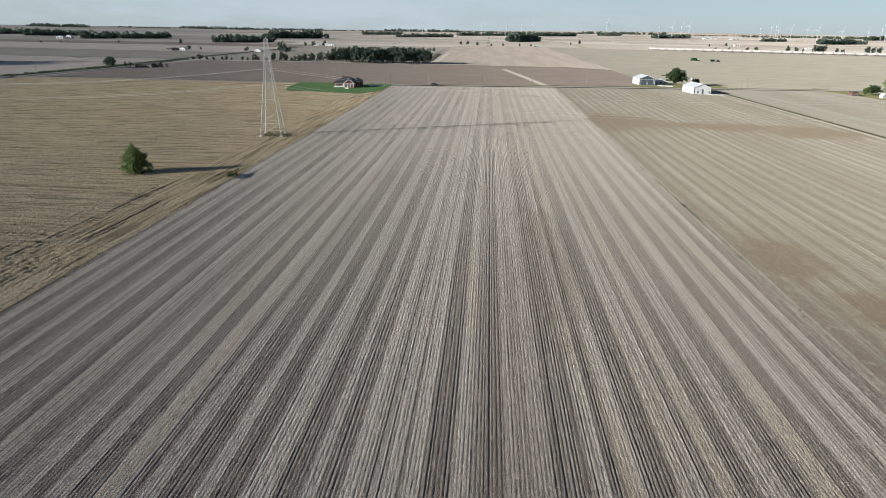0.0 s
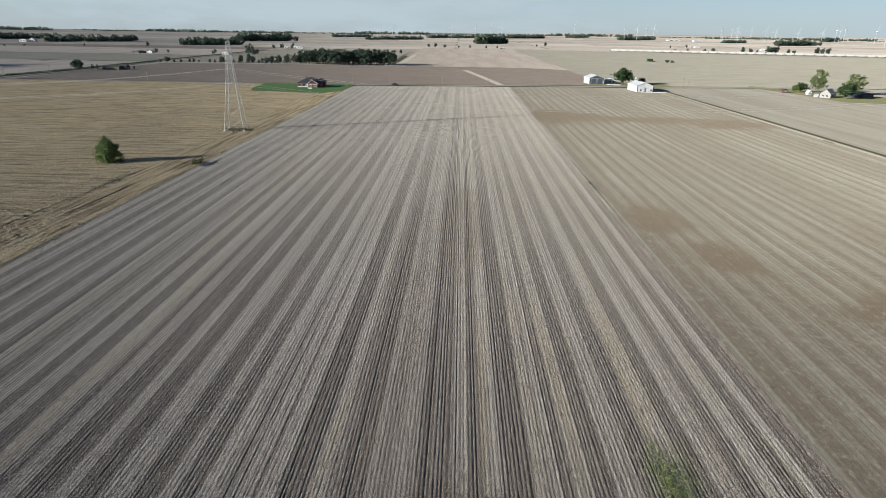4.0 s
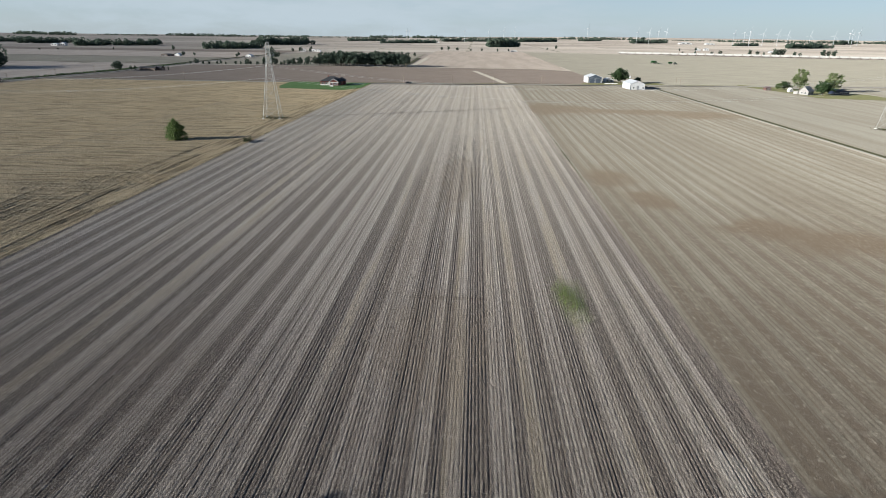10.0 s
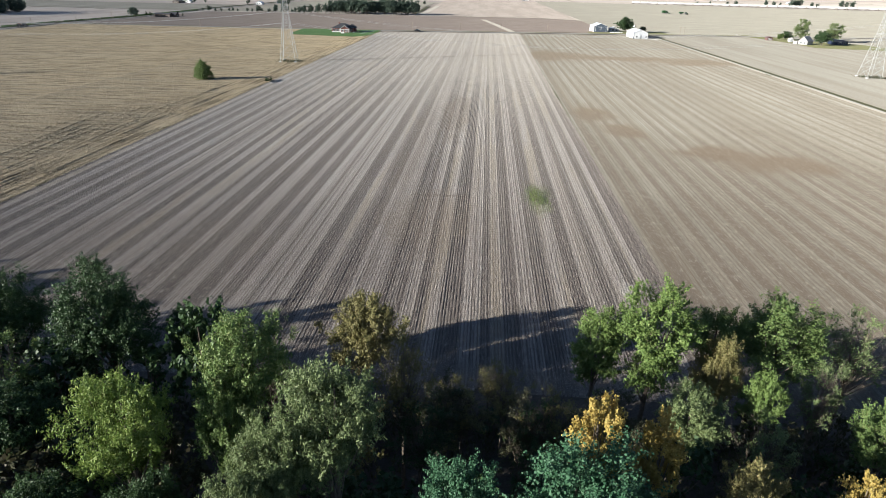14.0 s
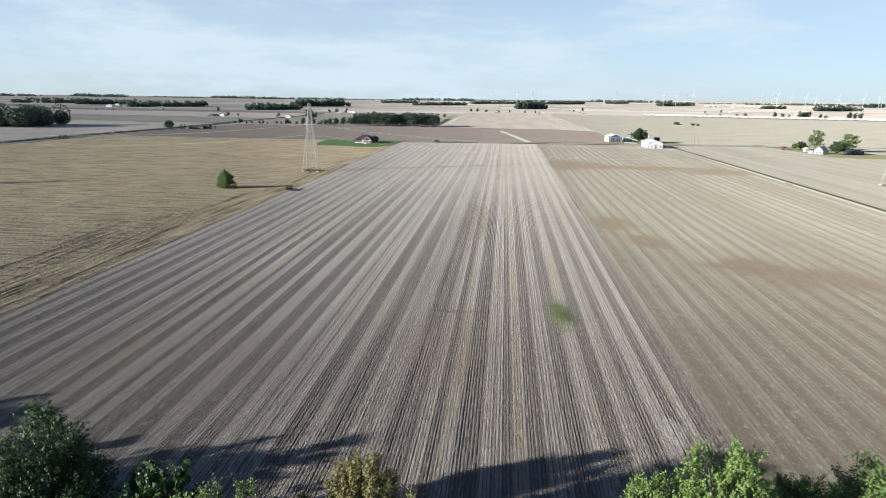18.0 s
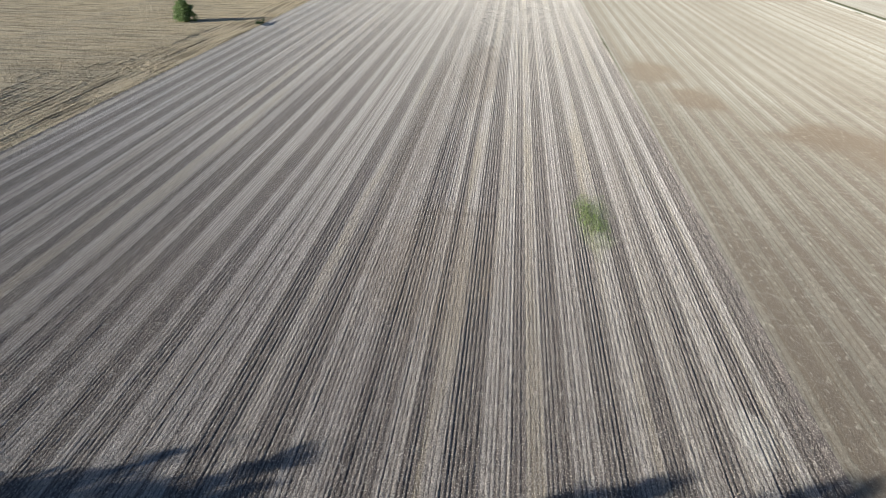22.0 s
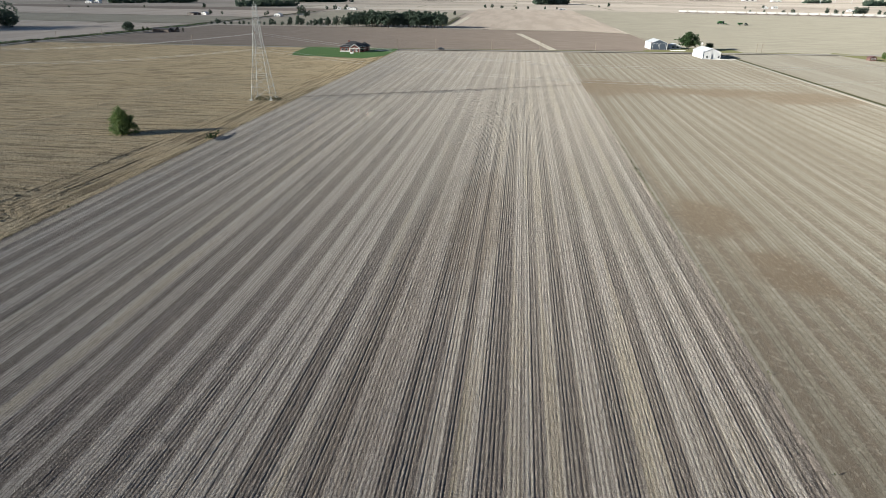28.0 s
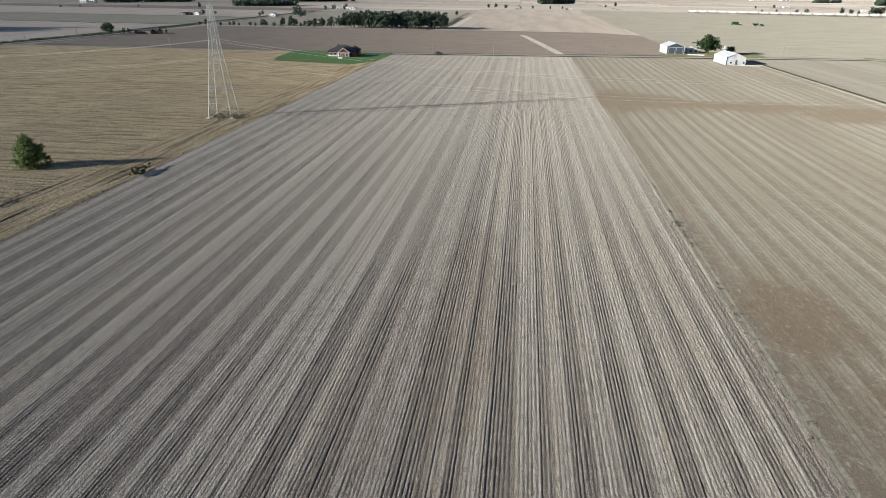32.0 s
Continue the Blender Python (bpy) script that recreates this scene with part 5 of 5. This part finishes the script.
for y, z in ((-2.9, 17.2), (2.9, 17.2), (-2.6, 22.2), (2.6, 22.2)):
    wire((-335, 166 + y, z), (-70.5, 167.4 + y, z), 8.0, 0.019, "pale sagging conductor between pylons")
    wire((-70.5, 167.4 + y, z), (194, 168.5 + y, z), 8.0, 0.019, "pale sagging conductor between pylons")


# ---- poles along the road ----
def roadside_pole(x, y, rz):
    root = thing("utility_pole", x, y, rz, "weathered wooden utility pole with a crossarm", "utility pole", "poles along the road")
    part("shaft", bars([(Vector((0, 0, -0.3)), Vector((0, 0, 6.2)), 0.17, 0.12)], 8), M_POLE, root)
    arm = part("crossarm", boxes((-0.9, 0.9, -0.07, 0.07, 5.5, 5.65)), M_POLE, root)
    for x in (-0.8, 0.0, 0.8):
        part("insulator", bars([(Vector((x, 0, 5.65)), Vector((x, 0, 5.85)), 0.06, 0.05)], 6), M_GLASSY, arm)
    return root


up = roadside_pole(-61.9, 370.5, 8)
for x, y in ((-205, 367.0), (-36.6, 374.5), (0.6, 381.0), (33.0, 384.6), (70.2, 390.0), (107.0, 394.0), (177.9, 402.0), (181.3, 402.5)):
    copy_thing(up, pose(x, y, 0, 0, 0, 8))
for y in (323, 372, 420):
    copy_thing(up, pose(-312 + 0.03 * (y - 323), y, 0, 0, 0, 90))


# ---- buildings ----
def window(root, x0, x1, z0, z1, y, side="y"):
    f = 0.09
    if side == "y":
        w = part("window", boxes((x0 - f, x1 + f, y - 0.08, y + 0.02, z1, z1 + f), (x0 - f, x1 + f, y - 0.08, y + 0.02, z0 - f, z0), (x0 - f, x0, y - 0.08, y + 0.02, z0, z1), (x1, x1 + f, y - 0.08, y + 0.02, z0, z1)), M_TRIM, root)
        part("pane", boxes((x0, x1, y - 0.03, y + 0.01, z0, z1)), M_PANE, w)
    else:
        w = part("window", boxes((y - 0.02, y + 0.08, x0 - f, x1 + f, z1, z1 + f), (y - 0.02, y + 0.08, x0 - f, x1 + f, z0 - f, z0), (y - 0.02, y + 0.08, x0 - f, x0, z0, z1), (y - 0.02, y + 0.08, x1, x1 + f, z0, z1)), M_TRIM, root)
        part("pane", boxes((y - 0.01, y + 0.03, x0, x1, z0, z1)), M_PANE, w)
    return w


def brick_house():
    root = thing("brick_house", -85.4, 346.0, 4, "single-storey red brick house with dark shingle roof and white gable", "house", z=0.16)
    part("wall", boxes((-7.6, 7.6, -5.0, 6.5, -0.2, 2.7)), M_BRICK, root)
    part("wing", gabled_body(bmesh.new(), -0.6, 5.4, -8.2, -4.9, 2.6, 4.6), M_BRICK, root, "front wing of red brick")
    part("roof", hip(bmesh.new(), -7.6, 7.6, -5.0, 6.5, 2.7, 5.9), M_SHINGLE, root)
    part("wing_roof", gable(bmesh.new(), -0.6, 5.4, -8.3, -1.5, 2.65, 4.75, 0.5, 0.18, 0.3), M_SHINGLE, root)
    part("rear_roof", hip(bmesh.new(), 3.0, 9.0, 2.0, 9.5, 2.7, 5.2), M_SHINGLE, root)
    part("rear_wing", boxes((3.2, 8.8, 2.4, 9.2, -0.2, 2.68)), M_BRICK, root)
    for s in (-1, 1):
        part("gable_board", bars([(Vector((2.4 + s * 3.6, -8.62, 2.35)), Vector((2.4, -8.62, 4.85)), 0.16, 0.16)]), M_TRIM, root, "white gable board")
    part("porch_beam", boxes((-0.8, 5.6, -8.5, -8.25, 2.1, 2.4)), M_TRIM, root)
    for x in (-0.5, 1.4, 3.4, 5.3):
        part("porch_post", boxes((x - 0.12, x + 0.12, -8.45, -8.22, -0.1, 2.1)), M_TRIM, root)
    window(root, 0.6, 1.9, 0.6, 1.9, -8.22)
    window(root, 2.9, 4.3, 0.6, 1.9, -8.22)
    window(root, -6.6, -5.2, 0.8, 2.0, -5.02)
    window(root, -4.2, -2.6, 0.8, 2.0, -5.02)
    window(root, 5.9, 7.0, 0.8, 2.0, -5.02)
    part("skirting", boxes((-7.7, -0.7, -5.12, -5.0, -0.15, 0.55)), M_TRIM, root, "white painted base course")
    part("door", boxes((-1.9, -0.9, -5.1, -4.98, 0.0, 2.1)), M_TRIM, root)
    part("chimney", boxes((-3.2, -2.4, 1.0, 1.8, 4.0, 6.4)), M_BRICK, root)
    sign = thing("yard_box", -81.6, 327.5, 0, "small white box standing on the lawn", "box", z=0.18)
    part("panel", boxes((-1.1, 1.1, -0.15, 0.15, 0.25, 1.0)), M_TRIM, sign)
    part("leg", boxes((-0.9, -0.8, -0.05, 0.05, 0.0, 0.25)), M_TRIM, sign)
    part("leg", boxes((0.8, 0.9, -0.05, 0.05, 0.0, 0.25)), M_TRIM, sign)
    slab = sheet("driveway", [(-74, 352), (-64, 355), (-63, 361), (-72, 358)], 0.2, M_CONC, "pale concrete drive beside the brick house")
    return root


def big_shed(name, x, y, rz, w, d, z1, zr, side, front, roof, label, doors):
    root = thing(name, x, y, rz, label, "shed")
    part("body", gabled_body(bmesh.new(), -w / 2, w / 2, -d / 2, d / 2, z1, zr), side, root)
    xm = w / 2 - 0.02
    p = [(-xm, -d / 2 - 0.03, 0), (xm, -d / 2 - 0.03, 0), (xm, -d / 2 - 0.03, z1 - 0.05), (0, -d / 2 - 0.03, zr - 0.08), (-xm, -d / 2 - 0.03, z1 - 0.05)]
    q = p + [(a, b + 0.025, c) for a, b, c in p]
    part("front_cladding", solid(bmesh.new(), q, [(0, 1, 2, 3, 4), (9, 8, 7, 6, 5), (0, 5, 6, 1), (1, 6, 7, 2), (2, 7, 8, 3), (3, 8, 9, 4), (4, 9, 5, 0)]), front, root)
    part("roof", gable(bmesh.new(), -w / 2, w / 2, -d / 2, d / 2, z1, zr, 0.3, 0.15, 0.3), roof, root)
    for s in (-1, 1):
        part("corner_trim", boxes((s * w / 2 - 0.2, s * w / 2 + 0.2, -d / 2 - 0.1, -d / 2 + 0.2, 0, z1 - 0.1)), M_TRIM, root)
    for x0, x1, z in doors:
        dr = part("sliding_door", boxes((x0, x1, -d / 2 - 0.14, -d / 2 - 0.05, 0.05, z)), front, root)
        part("rail", boxes((x0 - 0.3, x1 + 0.3, -d / 2 - 0.2, -d / 2 - 0.06, z, z + 0.15)), M_TRIM, dr)
        part("edge", boxes((x0 - 0.12, x0, -d / 2 - 0.17, -d / 2 - 0.05, 0.05, z)), M_TRIM, dr)
        part("edge", boxes((x1, x1 + 0.12, -d / 2 - 0.17, -d / 2 - 0.05, 0.05, z)), M_TRIM, dr)
    return root


def small_house(name, x, y, rz, w, d, z1, zr, wall, roof, label, category="house"):
    root = thing(name, x, y, rz, label, category)
    part("wall", gabled_body(bmesh.new(), -w / 2, w / 2, -d / 2, d / 2, z1, zr), wall, root)
    part("roof", gable(bmesh.new(), -w / 2, w / 2, -d / 2, d / 2, z1, zr, 0.35, 0.15, 0.35), roof, root)
    window(root, -w * 0.3, -w * 0.1, z1 * 0.35, z1 * 0.75, -d / 2)
    window(root, w * 0.1, w * 0.3, z1 * 0.35, z1 * 0.75, -d / 2)
    part("door", boxes((w / 2, w / 2 + 0.06, -0.5, 0.5, 0, min(2.0, z1 * 0.8))), M_TRIM, root)
    return root


brick_house()
shed = big_shed("blue_shed", 115.2, 418.5, 4, 11.0, 16.0, 4.3, 6.4, M_WHITE, M_BLUE, M_WHITEROOF, "white pole shed with slate blue gable front and white trim", [(-4.2, -0.4, 3.8), (0.5, 4.4, 3.8)])
barn = big_shed("white_barn", 134.4, 362.0, 4, 10.2, 19.0, 3.9, 6.0, M_WHITE, M_WHITE, M_WHITEROOF, "large plain white metal barn with white roof", [])
window(barn, -4.0, -3.0, 1.0, 1.9, -12.03)
window(barn, 2.8, 3.8, 1.0, 1.9, -12.03)
part("dark_trim", boxes((-6.02, -5.62, -12.2, -11.9, 0, 4.5)), M_BLUE, barn, "dark corner trim")
part("vent", bars([(Vector((0, 9.5, 7.0)), Vector((0, 9.5, 8.4)), 0.7, 0.2)], 8), M_WHITE, barn)
sheet("apron", [(122.5, 402), (131, 401), (134, 408), (122.5, 409.5)], 0.1, M_CONC, "pale concrete apron before the blue shed")
sheet("barn_apron", [(129, 347), (146, 347.5), (150, 352), (141, 352)], 0.08, M_GRAVEL, "pale gravel apron before the barn")
small_house("white_house", 128.6, 421.0, 4, 7.5, 6.0, 2.3, 3.6, M_TRIM, M_WHITEROOF, "low white house under the broad tree")
flag = thing("flagpole", 147.5, 408.0, 0, "slim pale pole behind the barn", "pole")
part("shaft", bars([(Vector((0, 0, 0)), Vector((0, 0, 6.5)), 0.08, 0.05)], 6), M_STEEL, flag)
part("finial", bars([(Vector((0, 0, 6.5)), Vector((0, 0, 6.75)), 0.12, 0.02)], 6), M_STEEL, flag)
farm = small_house("farmhouse", 245.5, 337.0, -50, 6.2, 8.0, 2.4, 5.4, M_GREYROOF, M_GREYROOF, "white farmhouse with steep pale grey roof")
part("lean_to", boxes((-6.6, -3.75, -4.0, 3.0, 0, 2.1)), M_GREYROOF, farm)
small_house("machine_shed", 270.5, 343.0, 6, 8.0, 10.0, 2.4, 3.2, M_DKBLUE, M_DKBLUE, "low navy blue machine shed behind trees", "shed")
small_house("garden_shed", 243.5, 355.0, 6, 2.2, 2.6, 1.5, 2.7, M_TRIM, M_TRIM, "tiny white garden shed", "shed")
small_house("red_shed", 233.5, 368.0, 6, 4.0, 3.5, 1.7, 2.5, M_RED, M_RED, "small faded red shed in the yard", "shed")
small_house("dark_barn", -289.0, 472.0, 84, 5.5, 16.0, 2.4, 3.4, M_IRON, M_SHINGLE, "long low dark barn beside the west road", "barn")
small_house("dark_house", -280.0, 474.5, 84, 6.0, 7.0, 2.2, 4.2, M_IRON, M_SHINGLE, "small dark house with steep roof")
for n, x, y, w, d, z1, zr, wall, roof, words in [
    ("farm_shed", -435, 799, 10, 16, 2.0, 3.2, M_IRON, M_SHINGLE, "distant dark farm shed"), ("distant_house", -422, 806, 7, 8, 2.4, 4.0, M_TRIM, M_WHITEROOF, "distant white farmhouse beside a tree"),
    ("distant_house", -314, 803, 9, 9, 2.4, 4.2, M_TRIM, M_WHITEROOF, "distant white farmhouse among trees"), ("farm_shed", -300, 860, 10, 14, 3.6, 5.2, M_BLUE, M_WHITEROOF, "distant pale-roofed farm shed"),
    ("distant_house", -319, 1110, 10, 9, 3.0, 5.0, M_TRIM, M_WHITEROOF, "distant white house in the hamlet"), ("distant_house", -303, 1121, 12, 9, 2.6, 4.4, M_TRIM, M_WHITEROOF, "distant white house in the hamlet"),
    ("distant_house", -290, 1112, 10, 8, 2.6, 4.4, M_TRIM, M_GREYROOF, "distant pale house in the hamlet"), ("farm_shed", -917, 1250, 14, 12, 3.6, 5.6, M_TRIM, M_WHITEROOF, "distant white farm shed"),
    ("farm_shed", -905, 1262, 10, 12, 4.5, 7.5, M_TRIM, M_WHITEROOF, "distant tall white barn"), ("farm_shed", 105, 1327, 14, 9, 1.8, 2.8, M_TRIM, M_WHITEROOF, "distant low white shed"),
    ("distant_house", 660, 1745, 12, 10, 3.2, 5.6, M_TRIM, M_WHITEROOF, "distant white house among trees"), ("distant_house", 691, 1765, 14, 10, 4.2, 7.0, M_TRIM, M_GREYROOF, "distant pale house among trees"),
    ("farm_shed", 780, 1552, 14, 12, 3.2, 5.0, M_TRIM, M_WHITEROOF, "distant white farm shed"), ("farm_shed", 1036, 3008, 60, 25, 6.0, 10.0, M_TRIM, M_WHITEROOF, "long distant white livestock shed"),
    ("farm_shed", 1139, 2972, 40, 25, 5.0, 8.0, M_TRIM, M_WHITEROOF, "distant white livestock shed"), ("farm_shed", -152, 2545, 30, 20, 4.0, 6.6, M_TRIM, M_WHITEROOF, "distant white farm shed"),
]:
    small_house(n, x, y, rnd.uniform(-8, 8), w, d, z1, zr, wall, roof, words, "house" if "house" in n else "shed")


# ---- wind turbines ----
def turbine():
    root = thing("wind_turbine", 0, 0, 0, "slim white wind turbine on the horizon", "wind turbine", "wind turbines on the horizon")
    part("tower", bars([(Vector((0, 0, -1)), Vector((0, 0, 50)), 0.75, 0.45)], 10), M_TURB, root)
    part("nacelle", boxes((-1.3, 1.3, -3.0, 3.2, 49.0, 51.6)), M_TURB, root)
    hub = part("hub", bars([(Vector((0, -3.0, 50.3)), Vector((0, -4.6, 50.3)), 1.3, 0.5)], 8), M_TURB, root)
    for k in range(3):
        a = 2 * math.pi * k / 3 + 0.3
        d = Vector((math.sin(a), 0, math.cos(a)))
        side = Vector((math.cos(a), 0, -math.sin(a)))
        c = Vector((0, -3.9, 50.3))
        pts = []
        for f, w in ((0.03, 0.3), (0.2, 0.5), (1.0, 0.1)):
            for s, t in ((-1, 0.2), (1, 0.2), (1, -0.2), (-1, -0.2)):
                pts.append(c + d * 23 * f + side * w * s + Vector((0, t, 0)))
        bm = bmesh.new()
        solid(bm, pts, [(0, 1, 2, 3), (11, 10, 9, 8), *[(j + k2, j + (k2 + 1) % 4, j + 4 + (k2 + 1) % 4, j + 4 + k2) for j in (0, 4) for k2 in range(4)]])
        part("blade", bm, M_TURB, hub)
    return root


TURBINES = [(-357, 2703, 45), (-299, 2770, 46), (-306, 2951, 48), (-36, 2906, 47), (76, 2846, 47), (165, 3243, 53), (221, 3279, 54), (763, 4158, 72), (814, 3062, 52), (887, 3105, 53), (977, 3266, 56), (1071, 3446, 59), (1206, 2867, 51)]
TURBINES += [(1370, 3145, 56), (1518, 3430, 62), (1174, 2620, 47), (1358, 2910, 52), (1371, 2793, 51), (1362, 2686, 49), (1344, 2470, 46), (1455, 2500, 47), (1808, 3012, 57), (1678, 2763, 53), (1920, 3132, 60), (1856, 2794, 55), (1756, 2572, 51)]
P_TURB = turbine()
for x, y, hub in TURBINES:
    stand(P_TURB, used, x, y, rnd.uniform(-35, 35), hub / 50.0)


# ---- the goods train ----
def wagon():
    root = thing("hopper_wagon", 0, 0, 0, "off-white covered hopper wagon on the railway", "railway wagon", "wagons of the goods train")
    bm = bmesh.new()
    prof = [(-1.5, 1.5), (1.5, 1.5), (1.6, 2.0), (1.6, 4.0), (0.9, 4.7), (-0.9, 4.7), (-1.6, 4.0), (-1.6, 2.0)]
    n = len(prof)
    q = [(x, -7.6 if z > 1.9 else -4.5, z) for x, z in prof] + [(x, 7.6 if z > 1.9 else 4.5, z) for x, z in prof]
    solid(bm, q, [tuple(range(n)), tuple(range(2 * n - 1, n - 1, -1)), *[(k, k + n, (k + 1) % n + n, (k + 1) % n) for k in range(n)]])
    part("body", bm, M_WAGON, root)
    part("underframe", boxes((-1.1, 1.1, -8.2, 8.2, 1.0, 1.45)), M_IRON, root)
    part("roof_walk", boxes((-0.4, 0.4, -7.4, 7.4, 4.7, 4.85)), M_STEEL, root)
    for s in (-1, 1):
        bog = part("bogie", boxes((-1.1, 1.1, s * 6 - 1.3, s * 6 + 1.3, 0.7, 1.0)), M_IRON, root)
        for d in (-0.9, 0.9):
            part("wheelset", bars([(Vector((-0.8, s * 6 + d, 0.55)), Vector((0.8, s * 6 + d, 0.55)), 0.5, 0.5)], 10), M_IRON, bog)
    return root


P_WAG = wagon()
ang = math.degrees(math.atan2(98, 394))
for k in range(44):
    x = 330 + 17.2 * k * math.cos(radians(ang))
    y = 1244 - 17.2 * k * math.sin(radians(ang))
    m = pose(x, y, 0.45, 0, 0, -ang - 90)
    if k == 0:
        P_WAG.matrix_basis = m
    else:
        copy_thing(P_WAG, m)


# ---- vehicles ----
def wheel(root, x, y, r, w=0.25):
    t = part("wheel", bars([(Vector((x - w / 2, y, r)), Vector((x + w / 2, y, r)), r, r)], 14), M_DARK, root)
    part("rim", bars([(Vector((x - w / 2 - 0.02, y, r)), Vector((x + w / 2 + 0.02, y, r)), r * 0.55, r * 0.55)], 10), M_STEEL, t)


def car(x, y, rz, paint, label):
    root = thing("car", x, y, rz, label, "car", z=0.1)
    bm = boxes((-0.9, 0.9, -2.35, 2.35, 0.35, 0.95))
    bmesh.ops.bevel(bm, geom=bm.edges[:], offset=0.14, segments=2, affect="EDGES")
    part("body", bm, paint, root)
    p = [(-0.82, -1.7, 0.94), (0.82, -1.7, 0.94), (0.82, 1.3, 0.94), (-0.82, 1.3, 0.94), (-0.66, -1.1, 1.5), (0.66, -1.1, 1.5), (0.66, 0.5, 1.5), (-0.66, 0.5, 1.5)]
    cab = part("cabin", solid(bmesh.new(), p, [(3, 2, 1, 0), (4, 5, 6, 7), (0, 1, 5, 4), (1, 2, 6, 5), (2, 3, 7, 6), (3, 0, 4, 7)]), M_PANE, root)
    part("roof", boxes((-0.64, 0.64, -1.05, 0.45, 1.5, 1.54)), paint, cab)
    for sx in (-0.82, 0.82):
        for sy in (-1.45, 1.45):
            wheel(root, sx, sy, 0.34)
    return root


car(-32.0, 367.9, -84, M_BLACKCAR, "black car on the country road")


def harvester(x, y, rz):
    root = thing("combine_harvester", x, y, rz, "green combine harvester working in pale stubble", "combine")
    part("body", boxes((-1.5, 1.5, -3.0, 3.0, 1.2, 3.3)), M_GREEN, root)
    part("grain_tank", boxes((-1.4, 1.4, -1.6, 1.4, 3.3, 4.0)), M_GREEN, root)
    part("cab", boxes((-1.0, 1.0, 3.0, 4.6, 1.7, 3.6)), M_PANE, root)
    part("cab_roof", boxes((-1.1, 1.1, 2.9, 4.8, 3.6, 3.8)), M_GREEN, root)
    part("header", boxes((-5.0, 5.0, 5.2, 6.6, 0.2, 1.3)), M_GREEN, root)
    part("feeder", boxes((-0.6, 0.6, 4.0, 5.3, 0.8, 1.7)), M_GREEN, root)
    part("auger", bars([(Vector((-1.4, 0.5, 3.4)), Vector((-5.5, -0.5, 4.0)), 0.25, 0.22)], 8), M_GREEN, root)
    for sx in (-1.8, 1.8):
        wheel(root, sx, 2.4, 0.95, 0.7)
        wheel(root, sx * 0.85, -2.2, 0.6, 0.5)
    return root


def tractor(x, y, rz, paint, words):
    root = thing("tractor", x, y, rz, words, "tractor")
    part("bonnet", boxes((-0.6, 0.6, 0.3, 2.6, 0.9, 1.9)), paint, root)
    part("cab", boxes((-0.85, 0.85, -1.2, 0.4, 1.1, 2.7)), M_PANE, root)
    part("cab_roof", boxes((-0.95, 0.95, -1.3, 0.5, 2.7, 2.9)), paint, root)
    part("exhaust", bars([(Vector((0.5, 1.2, 1.9)), Vector((0.5, 1.2, 2.9)), 0.06, 0.06)], 6), M_IRON, root)
    for sx in (-1.1, 1.1):
        wheel(root, sx, -0.7, 0.95, 0.5)
        wheel(root, sx * 0.8, 2.0, 0.6, 0.4)
    return root


def cart(x, y, rz):
    root = thing("grain_cart", x, y, rz, "dark grain cart behind the tractor", "trailer")
    p = [(-1.0, -2.2, 1.1), (1.0, -2.2, 1.1), (1.0, 2.2, 1.1), (-1.0, 2.2, 1.1), (-1.6, -3.0, 3.0), (1.6, -3.0, 3.0), (1.6, 3.0, 3.0), (-1.6, 3.0, 3.0)]
    part("hopper", solid(bmesh.new(), p, [(3, 2, 1, 0), (4, 5, 6, 7), (0, 1, 5, 4), (1, 2, 6, 5), (2, 3, 7, 6), (3, 0, 4, 7)]), M_GREEN, root)
    part("drawbar", bars([(Vector((0, 2.0, 0.9)), Vector((0, 4.2, 0.7)), 0.1, 0.1)]), M_IRON, root)
    for sx in (-1.4, 1.4):
        wheel(root, sx, 0, 0.85, 0.5)
    return root


harvester(272.0, 806.0, -80)
tractor(297.5, 788.0, -80, M_GREEN, "green tractor pulling a grain cart in stubble")
cart(291.0, 789.2, -80)
tractor(-313.8, 313.0, 10, M_RED, "red tractor standing at the roadside")
tractor(-314.4, 319.0, 10, M_IRON, "dark tractor standing at the roadside")
